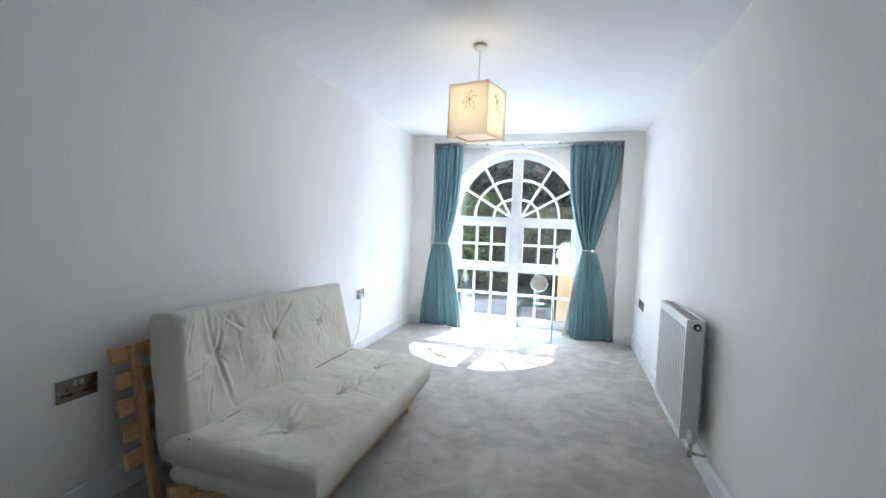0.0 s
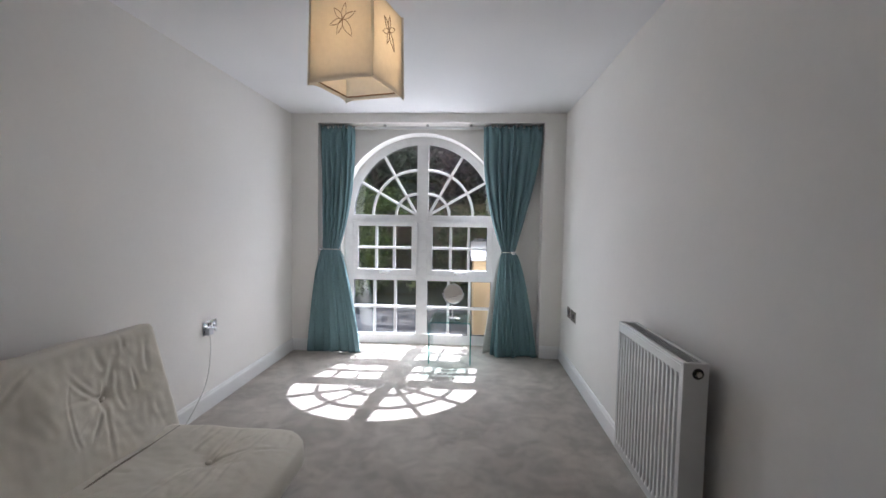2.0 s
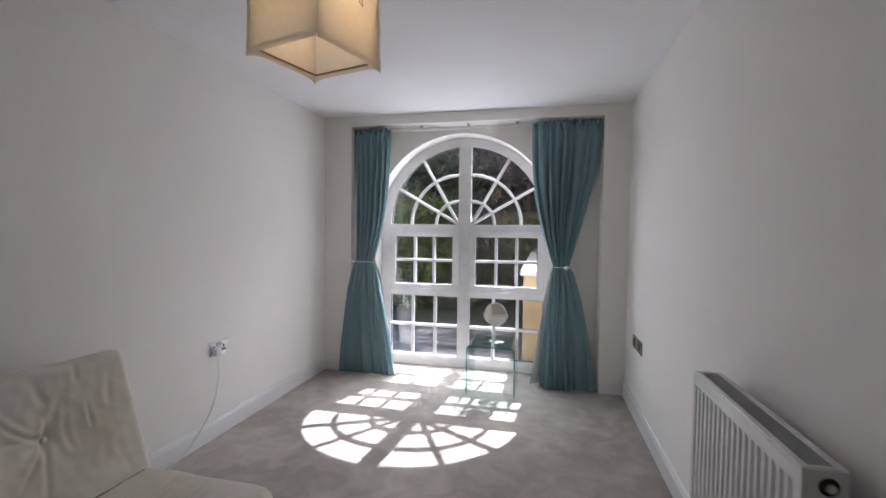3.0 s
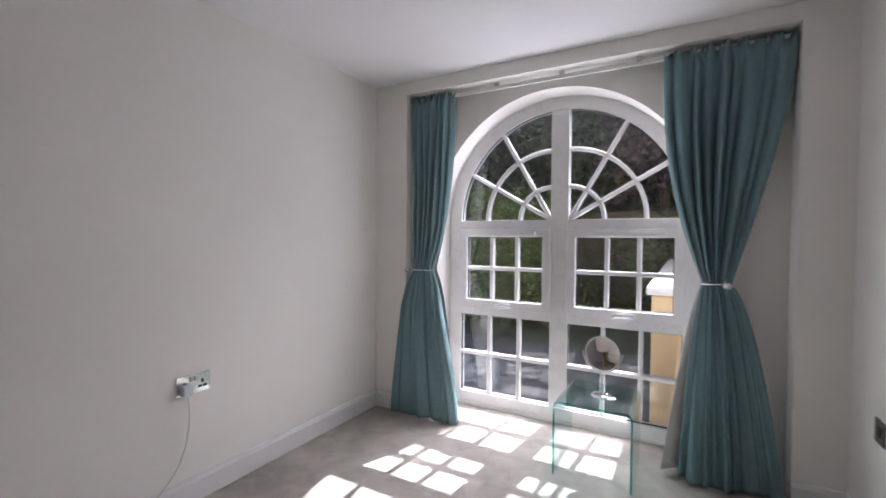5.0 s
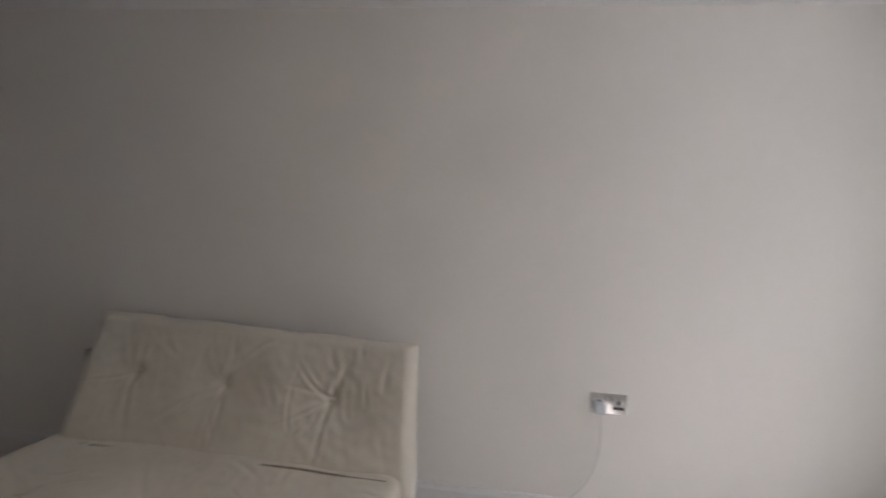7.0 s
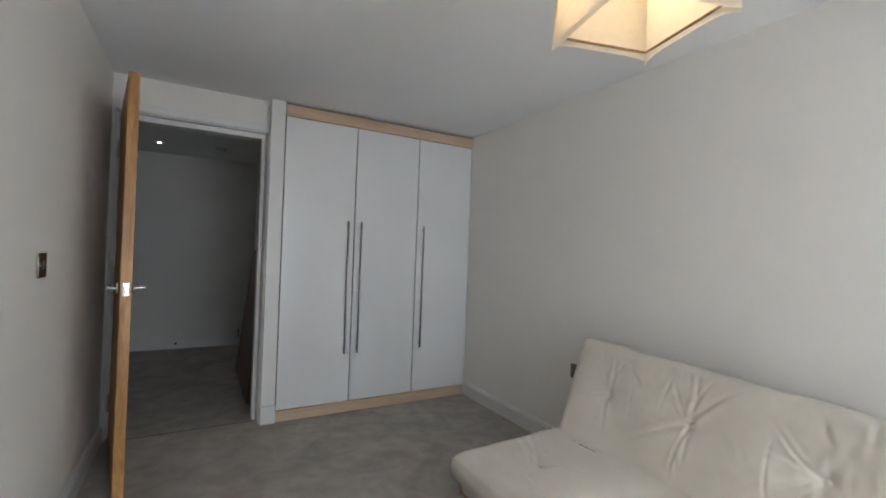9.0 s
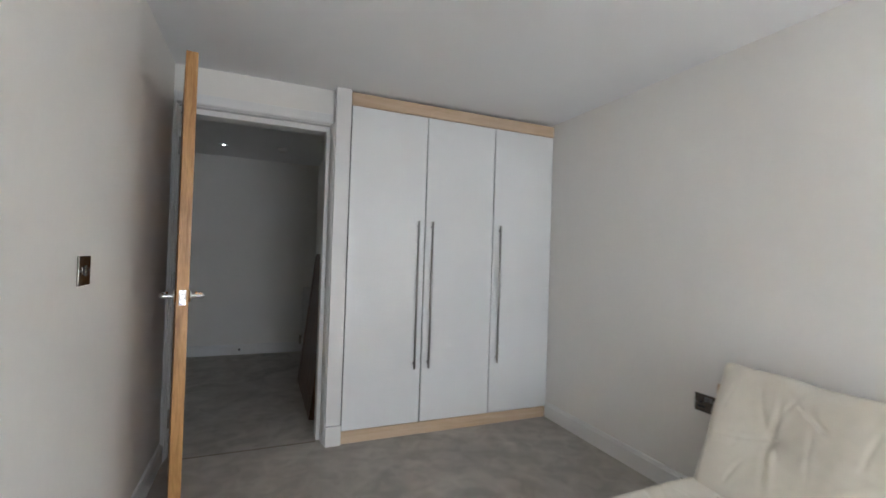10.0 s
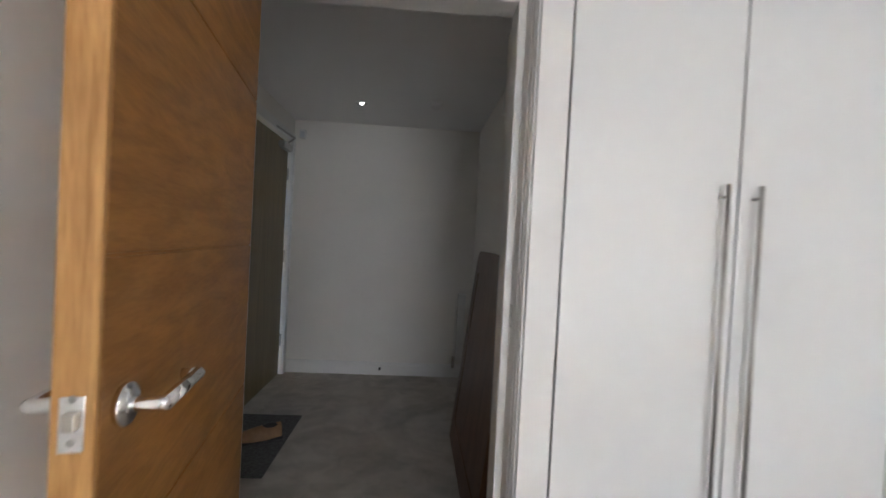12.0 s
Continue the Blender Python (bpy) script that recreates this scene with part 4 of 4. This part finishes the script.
ROT = Matrix.Translation((LC.x, LC.y, 0)) @ Matrix.Rotation(radians(-15), 4, "Z")
HS, ZB, ZT = 0.110, 1.698, 1.970
shade = part("wire_frame", tube([(HS * a, HS * b, ZB + 0.004) for a, b in ((-1, -1), (1, -1), (1, 1), (-1, 1))], 0.003, 6, closed=True), THREAD, pend)
shade.data.transform(ROT)
b2 = tube([(HS * a, HS * b, ZT - 0.004) for a, b in ((-1, -1), (1, -1), (1, 1), (-1, 1))], 0.0025, 6, closed=True)
rod((-HS, 0, ZT - 0.02), (HS, 0, ZT - 0.02), 0.002, 6, bm=b2)
rod((0, -HS, ZT - 0.02), (0, HS, ZT - 0.02), 0.002, 6, bm=b2)
b2.transform(ROT)
part("wire_frame", b2, STEEL, pend)


def petal(ox, oz, ang, ln, y):
    pts = []
    for k in range(17):
        t = k / 16
        s = math.sin(math.pi * min(1, t * 2 if t < 0.5 else 2 - t * 2))
        q = t * 2 if t < 0.5 else 2 - t * 2
        wdt = 0.16 * ln * math.sin(math.pi * q ** 0.8) * (1 if t < 0.5 else -1)
        pts.append((ox + math.cos(ang) * q * ln - math.sin(ang) * wdt, y, oz + math.sin(ang) * q * ln + math.cos(ang) * wdt))
    return pts


for k in range(4):
    R4 = ROT @ Matrix.Rotation(math.pi / 2 * k, 4, "Z")
    bm = bmesh.new()
    n, rows = 20, 16
    wide = HS + 0.014
    g = []
    for j in range(rows + 1):
        t = j / rows
        z = ZT + 0.004 - (ZT - ZB + 0.014) * t
        r = []
        for i in range(n + 1):
            u = 2 * i / n - 1
            fl = abs(u) ** 6
            y = -HS - 0.003 - fl * (0.004 + 0.010 * t * t) * (1 if (i > n / 2) == (k % 2 == 0) else 0.6) - 0.002 * noise.noise((u * 2, t * 3, k * 5.0))
            r.append(bm.verts.new((u * wide * (0.985 + 0.03 * t), y, z - fl * 0.012 * t * (1 if k % 2 else 0.3))))
        g.append(r)
    for j in range(rows):
        for i in range(n):
            bm.faces.new((g[j][i], g[j + 1][i], g[j + 1][i + 1], g[j][i + 1]))
    bm.transform(R4)
    pnl = part("shade_panel", bm, SHADE, pend, "", True)
    fb2 = None
    for a in (78, 130, 20, 195, 245, 300):
        fb2 = tube(petal(0.008, 1.882, radians(a + 8 * k), 0.052 if a != 300 else 0.07, -HS - 0.0065), 0.0011, 5, fb2)
    fb2.transform(R4)
    part("stitched_flower", fb2, THREAD, pnl, "brown stitched flower outline")

# ---------- glass table and mirror ----------
table = thing("glass_side_table", (1.497, 4.86, 0), "bent clear glass side table before the window", "side table")
TX0, TX1, TY0, TY1, TZ, g = 1.325, 1.695, 4.675, 5.07, 0.37, 0.010


def bend(x0, x1, z1, r, n=8):
    out = [(x0, 0.0)]
    out += [(x0 + r - r * math.cos(math.pi / 2 * i / n), z1 - r + r * math.sin(math.pi / 2 * i / n)) for i in range(n + 1)]
    out += [(x1 - r + r * math.sin(math.pi / 2 * i / n), z1 - r + r * math.cos(math.pi / 2 * i / n)) for i in range(n + 1)]
    return out + [(x1, 0.0)]


outer, inner = bend(TX0, TX1, TZ, 0.03), bend(TX0 + g, TX1 - g, TZ - g, 0.02)
tb = prism(outer + inner[::-1], TY0, TY1)
tbl = part("bent_glass", tb, GREEN_GLASS, table, "", False)
for x in (TX0 + 0.0005, TX1 - g + 0.0005):
    part("foot_pad", box(x, x + g - 0.001, TY0 + 0.01, TY0 + 0.03, -0.001, 0.0005), GREY_PLASTIC, table)
EDGE = glass("glass_edge", (0.14, 0.60, 0.56), 1.5)
part("front_edge", prism(outer + inner[::-1], TY0 - 0.0022, TY0 - 0.0002), EDGE, table, "deep green cut glass edge")

mir = thing("vanity_mirror", (1.524, 4.86, TZ), "round chrome vanity mirror on a stand", "mirror")
mc = Vector((1.528, 4.850, 0.590))
mb = rod((1.524, 4.86, TZ), (1.524, 4.86, TZ + 0.008), 0.052, 32, 0.046, bevel=0.002)
part("base", mb, CHROME, mir, "", True)
sb = rod((1.524, 4.86, TZ + 0.007), (1.524, 4.86, 0.488), 0.0065, 14)
ball((1.524, 4.86, 0.42), 0.011, 12, 8, sb)
part("stem", sb, CHROME, mir, "", True)
yk = [(mc.x - 0.094 * math.cos(a), 4.858, mc.z + 0.094 * math.sin(a)) for a in np.linspace(0.0, -math.pi, 24)]
part("yoke", tube(yk, 0.0035, 8), CHROME, mir, "", True)
TILT = Matrix.Translation(mc) @ Matrix.Rotation(radians(-12), 4, "Z") @ Matrix.Rotation(radians(-2), 4, "X")
rb = tube([(0.086 * math.cos(a), 0, 0.086 * math.sin(a)) for a in np.linspace(0, 2 * math.pi, 48, endpoint=False)], 0.005, 8, closed=True)
rb.transform(TILT)
head = part("rim", rb, CHROME, mir, "", True)
gb2 = rod((0, -0.003, 0), (0, 0.003, 0), 0.084, 48)
gb2.transform(TILT)
part("mirror_disc", gb2, MIRROR, head, "round mirror glass")
for s in (-1, 1):
    part("pivot", ball((mc.x + s * 0.094, 4.856, mc.z), 0.006, 10, 8), CHROME, mir, "", True)
tag = thing("paper_tag", (1.57, 4.84, TZ), "small white paper tag lying on the glass", "tag")
b2 = box(-0.022, 0.022, -0.014, 0.014, 0.0005, 0.0012)
b2.transform(Matrix.Translation((1.575, 4.845, TZ)) @ Matrix.Rotation(0.5, 4, "Z"))
part("card", b2, WHITE_PLASTIC, tag)

# ---------- hall ----------
def leaning_panel(label, x_foot, x_top, y0, y1, h, m):
    """A panel frame with a rounded head and an opening, leaning on the hall wall."""
    th = thing("leaning_panel", (x_foot, (y0 + y1) / 2, 0), label, "furniture panel", "panels leaning in the hall")
    r = 0.09
    yy0, yy1 = 0.0, y1 - y0
    outl = [(yy0, 0.0), (yy0, h - r)] + [(yy0 + r - r * math.cos(math.pi / 2 * i / 8), h - r + r * math.sin(math.pi / 2 * i / 8)) for i in range(9)] + [(yy1 - r + r * math.sin(math.pi / 2 * i / 8), h - r + r * math.cos(math.pi / 2 * i / 8)) for i in range(9)] + [(yy1, 0.0)]
    i0, i1, z0, z1 = yy0 + 0.11, yy1 - 0.11, 0.14, h - 0.13
    b3 = prism(outl, -0.024, 0.024, [(i0, z0), (i0, z1), (i1, z1), (i1, z0)])
    pan = prism([(i0 + 0.001, z0 + 0.001), (i0 + 0.001, z1 - 0.001), (i1 - 0.001, z1 - 0.001), (i1 - 0.001, z0 + 0.001)], -0.020, -0.012)
    a = math.atan2(x_foot - x_top, h)
    # plate's x -> world y, plate's y -> world -x
    mm = Matrix.Translation((x_foot, y0, 0.006)) @ Matrix.Rotation(-a, 4, "Y") @ Matrix(((0, -1, 0, 0), (1, 0, 0, 0), (0, 0, 1, 0), (0, 0, 0, 1)))
    b3.transform(mm), pan.transform(mm)
    fr = part("frame", b3, m, th)
    fr.modifiers.new("soft", "BEVEL").width = 0.005
    part("inset", pan, m, th)
    return th


leaning_panel("dark brown wooden headboard panel leaning on the hall wall", 1.660, 1.535, -1.47, -0.44, 1.165, DARK_WOOD)
leaning_panel("second dark brown wooden panel behind the first one", 1.578, 1.470, -1.40, -0.42, 1.150, DARK_WOOD)
hdoor = thing("entrance_door", (HX1, -2.15, 0), "closed olive brown flat door with a metal closer", "door")
part("leaf", box(HX1 + 0.02, HX1 + 0.06, -2.56, -1.74, 0.005, 1.985, 0.003), HALL_DOOR, hdoor)
part("closer_body", box(HX1 - 0.03, HX1 + 0.0195, -2.52, -2.30, 1.90, 1.95, 0.008), STEEL, hdoor, "metal door closer")
part("closer_arm", tube([(HX1 - 0.02, -2.44, 1.965), (HX1 - 0.10, -2.32, 1.975), (HX1 - 0.012, -2.12, 2.02)], 0.008, 8), STEEL, hdoor)
for z in (0.3, 1.02, 1.72):
    part("hinge", rod((HX1 + 0.016, -2.565, z - 0.05), (HX1 + 0.016, -2.565, z + 0.05), 0.008, 10), STEEL, hdoor)
bm = box(HX1 - 0.018, HX1 - 0.0005, -2.645, -2.58, 0, 2.07, 0.004)
box(HX1 - 0.018, HX1 - 0.0005, -1.72, -1.65, 0, 2.07, 0.004, bm=bm)
box(HX1 - 0.018, HX1 - 0.0005, -2.5795, -1.7205, 2.0, 2.07, 0.004, bm=bm)
structure("door_frame_hall", bm, TRIM, "white architrave round the entrance door")
mt = thing("doormat", (2.85, -1.3, 0), "dark grey rectangular doormat on pale carpet", "doormat")
part("mat", box(2.65, 3.035, -1.70, -0.95, 0.0005, 0.012, 0.004), MAT_GREY, mt)


def shoe(x, y, rot):
    th = thing("shoe", (x, y, 0.012), "tan leather shoe lying on the doormat", "shoe")
    M2 = Matrix.Translation((x, y, 0.012)) @ Matrix.Rotation(rot, 4, "Z")
    bm = bmesh.new()
    k = 16
    rings = []
    for i in range(k + 1):
        t = i / k
        wd = 0.034 + 0.014 * math.sin(math.pi * min(1, t * 1.1)) - 0.02 * max(0, t - 0.85) / 0.15
        ht = 0.075 - 0.04 * t + 0.01 * math.sin(math.pi * t)
        rings.append([bm.verts.new((t * 0.26 - 0.13, wd * math.cos(a), 0.012 + max(0, ht * math.sin(a)))) for a in np.linspace(0, math.pi, 11)])
    for a, b in zip(rings, rings[1:]):
        for j in range(10):
            bm.faces.new((a[j], a[j + 1], b[j + 1], b[j]))
    bm.faces.new(rings[0]), bm.faces.new(rings[-1][::-1])
    bm.transform(M2)
    part("upper", bm, LEATHER, th, "", True)
    so = box(-0.135, 0.132, -0.046, 0.046, 0.0, 0.014, 0.006)
    so.transform(M2)
    part("sole", so, BLACK, th)
    op = ball((-0.07, 0, 0.075), 0.04, 14, 8, squash=(1.2, 0.7, 0.35))
    op.transform(M2)
    part("opening", op, BLACK, th, "dark opening")


shoe(2.81, -1.33, 0.5)
hrad = thing("radiator", (1.50, HY + 0.06, 0.15), "small white panel radiator in the hall", "radiator")
part("panel", box(HX0 + 0.06, 1.56, HY + 0.035, HY + 0.08, 0.165, 0.762, 0.008), RAD_WHITE, hrad)
for i in range(4):
    x = HX0 + 0.075 + i * 0.022
    part("flute", box(x, x + 0.010, HY + 0.0802, HY + 0.084, 0.20, 0.72, 0.0015, 1), RAD_WHITE, hrad)
part("valve", rod((1.575, HY + 0.055, 0.10), (1.575, HY + 0.055, 0.20), 0.013, 12), BRASS, hrad)
part("wall_bracket", box(HX0 + 0.08, HX0 + 0.11, HY + 0.001, HY + 0.034, 0.3, 0.6), RAD_WHITE, hrad)
dl = thing("downlight", (2.41, -2.06, H), "small lit recessed downlight in the hall ceiling", "downlight")
part("bezel", rod((2.41, -2.06, H - 0.005), (2.41, -2.06, H - 0.0002), 0.042, 28, bevel=0.0015), STEEL, dl)
part("lamp_face", rod((2.41, -2.06, H - 0.0075), (2.41, -2.06, H - 0.0053), 0.014, 24), SPOT_GLOW, dl, "bright lamp face").visible_shadow = False
sd = thing("smoke_detector", (1.86, -1.95, H), "round white smoke detector on the hall ceiling", "smoke detector")
part("base", rod((1.86, -1.95, H - 0.014), (1.86, -1.95, H - 0.0002), 0.055, 28, bevel=0.003), WHITE_PLASTIC, sd, "", True)
part("cover", rod((1.86, -1.95, H - 0.036), (1.86, -1.95, H - 0.0142), 0.040, 28, 0.048, bevel=0.006), WHITE_PLASTIC, sd, "", True)
pir = thing("alarm_sensor", (2.97, HY, 2.08), "small white alarm sensor in the hall corner", "alarm sensor")
part("body", box(2.955, 3.01, HY + 0.0005, HY + 0.045, 2.045, 2.125, 0.010, 3), WHITE_PLASTIC, pir)
part("lens", box(2.965, 3.0, HY + 0.0452, HY + 0.05, 2.055, 2.104, 0.002, 1), GREY_PLASTIC, pir)
chime = thing("door_chime", (HX0, -1.25, 2.05), "white chime box high on the hall wall", "door chime")
part("cover", box(HX0 + 0.0005, HX0 + 0.05, -1.36, -1.20, 1.98, 2.13, 0.008, 3), WHITE_PLASTIC, chime)
part("slot", box(HX0 + 0.0502, HX0 + 0.052, -1.29, -1.27, 2.0, 2.11), BLACK, chime)
stp = thing("door_stop_knob", (2.22, HY, 0.06), "small dark rubber door stop on the skirting", "door stop")
part("knob", rod((2.22, HY + 0.0165, 0.06), (2.22, HY + 0.045, 0.06), 0.011, 14, bevel=0.003), BLACK, stp)

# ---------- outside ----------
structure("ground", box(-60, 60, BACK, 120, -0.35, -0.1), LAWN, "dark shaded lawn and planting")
structure("wall_outer_west", box(-8.0, -0.15, L, BACK, -0.1, 3.0), BRICK)
structure("wall_outer_east", box(W + 0.15, 10.0, L, BACK, -0.1, 3.0), BRICK)
structure("wall_outer_top", box(-8.0, 10.0, L, BACK, H + 0.15, 6.0), BRICK)
# terrace sheet whose colour carries the shade
structure("pavement", box(-8.0, 1.70, BACK + 0.002, 7.65, -0.1, -0.088), PAVING, "terrace outside the window, blue-grey shade put into its paving colour")
gw = thing("garden_wall", (1.95, 8.0, -0.1), "cream yellow rendered garden wall with white coping", "garden wall")
part("wall_body", box(1.712, 2.04, 5.50, 14.5, -0.1, 0.835, 0.012), RENDER_Y, gw)
for i in range(10):
    part("coping_stone", box(1.682, 2.07, 5.47 + i * 0.91, 5.47 + i * 0.91 + 0.904, 0.8355, 0.885, 0.012), COPING, gw, "")


def leaves(centres, spread, count, size, seed, squash=0.8):
    """Many small leaves, each a folded blade of two triangles, scattered in clumps."""
    rng = np.random.default_rng(seed)
    c = np.asarray(centres)
    idx = rng.integers(0, len(c), count)
    d = rng.normal(size=(count, 3))
    d /= np.linalg.norm(d, axis=1)[:, None]
    rad_ = spread * rng.random(count) ** 0.45
    p = c[idx] + d * rad_[:, None] * np.array((1, 1, squash))
    a = rng.normal(size=(count, 3))
    a /= np.linalg.norm(a, axis=1)[:, None]
    b = np.cross(a, rng.normal(size=(count, 3)))
    b /= np.linalg.norm(b, axis=1)[:, None]
    s = size * rng.uniform(0.6, 1.4, count)[:, None]
    v = np.stack([p - a * s, p + b * s * 0.45, p + a * s, p - b * s * 0.45], 1).reshape(-1, 3)
    f = np.arange(count * 4).reshape(-1, 4)
    me = bpy.data.meshes.new("leaves")
    me.from_pydata(v.tolist(), [], f.tolist())
    return me


def tree(x, y, h, spread, material, seed, label):
    rnd = random.Random(seed)
    th = thing("tree", (x, y, -0.1), label, "tree", "garden trees")
    tb = None
    top = Vector((x + rnd.uniform(-0.2, 0.2), y + rnd.uniform(-0.2, 0.2), h * 0.72))
    pts = smooth_path([(x, y, -0.15), (x + rnd.uniform(-0.1, 0.1), y, h * 0.22), (x + rnd.uniform(-0.15, 0.15), y + rnd.uniform(-0.1, 0.1), h * 0.45), top], 4)
    for a, b, i in zip(pts, pts[1:], range(99)):
        r0, r1 = 0.13 * (1 - i / len(pts) * 0.8), 0.13 * (1 - (i + 1) / len(pts) * 0.8)
        tb = rod(a, b, r0, 9, r1, tb)
    cs = []
    for k in range(22):
        st = pts[rnd.randrange(len(pts) // 4, len(pts))]
        an = rnd.uniform(0, 2 * math.pi)
        ln = spread * rnd.uniform(0.45, 1.0)
        en = st + Vector((math.cos(an) * ln, math.sin(an) * ln, rnd.uniform(0.0, 0.9) * ln * 0.8))
        tb = rod(st, en, 0.035, 6, 0.012, tb)
        cs += [tuple(en), tuple(st.lerp(en, 0.6)), tuple(en + Vector((rnd.uniform(-.4, .4), rnd.uniform(-.4, .4), rnd.uniform(-.3, .4))))]
    part("trunk", tb, BARK, th)
    me = leaves(cs, 0.62, 13000, 0.055, seed)
    me.materials.append(material)
    cr = new("crown", me)
    cr.parent = th
    cr.matrix_parent_inverse = Matrix.Translation(ORIGIN[th.name]).inverted()


for i, (x, y, h, sp, m, lab) in enumerate((
        (-3.4, 11.8, 7.6, 2.1, LEAF, "leafy green tree at the garden edge"),
        (-0.9, 12.4, 8.0, 2.2, LEAF, "leafy green tree at the garden edge"),
        (1.6, 12.2, 7.8, 2.1, LEAF_RED, "dark purple-leaved tree among green ones"),
        (3.9, 12.5, 8.0, 2.2, LEAF, "leafy green tree at the garden edge"),
        (6.4, 12.0, 7.6, 2.0, LEAF_RED, "dark purple-leaved tree among green ones"),
        (-6.0, 12.2, 7.8, 2.2, LEAF_RED, "dark purple-leaved tree among green ones"))):
    tree(x, y, h, sp, m, 20 + i, lab)

rng = random.Random(5)
cs = [(rng.uniform(-9, 9), 9.7 + rng.uniform(-0.3, 0.35), rng.uniform(0.0, 1.75) ** 1.0) for _ in range(420)]
me = leaves(cs, 0.33, 42000, 0.035, 9, 0.9)
me.materials.append(HEDGE_LEAF)
hd = new("hedge", me)
tagged(hd, "dense clipped green hedge along the terrace", "hedge", kind="stuff")
# shrub with leaves coloured lighter than the hedge, painting in the sun on them
cs = [(rng.gauss(-0.75, 0.55), 8.75 + rng.uniform(-0.25, 0.25), rng.uniform(0.0, 1.9)) for _ in range(150)]
me = leaves(cs, 0.24, 16000, 0.032, 14, 0.9)
me.materials.append(leaf_mat("sunlit_leaf_green", (0.05, 0.10, 0.018), (0.16, 0.25, 0.05)))
tagged(new("ivy_shrub", me), "ivy-like shrub, sunlight put into its bright green leaf colour", "shrub", kind="stuff")
cs = [(rng.uniform(-11, 11), 13.6 + rng.uniform(-0.5, 0.5), rng.uniform(0.0, 8.4)) for _ in range(900)]
me = leaves(cs, 0.75, 60000, 0.075, 10, 0.9)
me.materials.append(LEAF)
wd = new("far_woods", me)
tagged(wd, "dark belt of shrubs and trees behind the garden", "woods", kind="stuff")
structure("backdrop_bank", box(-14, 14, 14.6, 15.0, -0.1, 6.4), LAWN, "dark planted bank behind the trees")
fence = thing("fence", (0, 11.2, -0.1), "weathered timber board fence behind the hedge", "fence")
for i in range(60):
    x = -7.5 + i * 0.25
    part("board", box(x, x + 0.235, 11.2, 11.22, -0.1, 1.7 + 0.01 * math.sin(i * 2.1)), FENCE, fence)
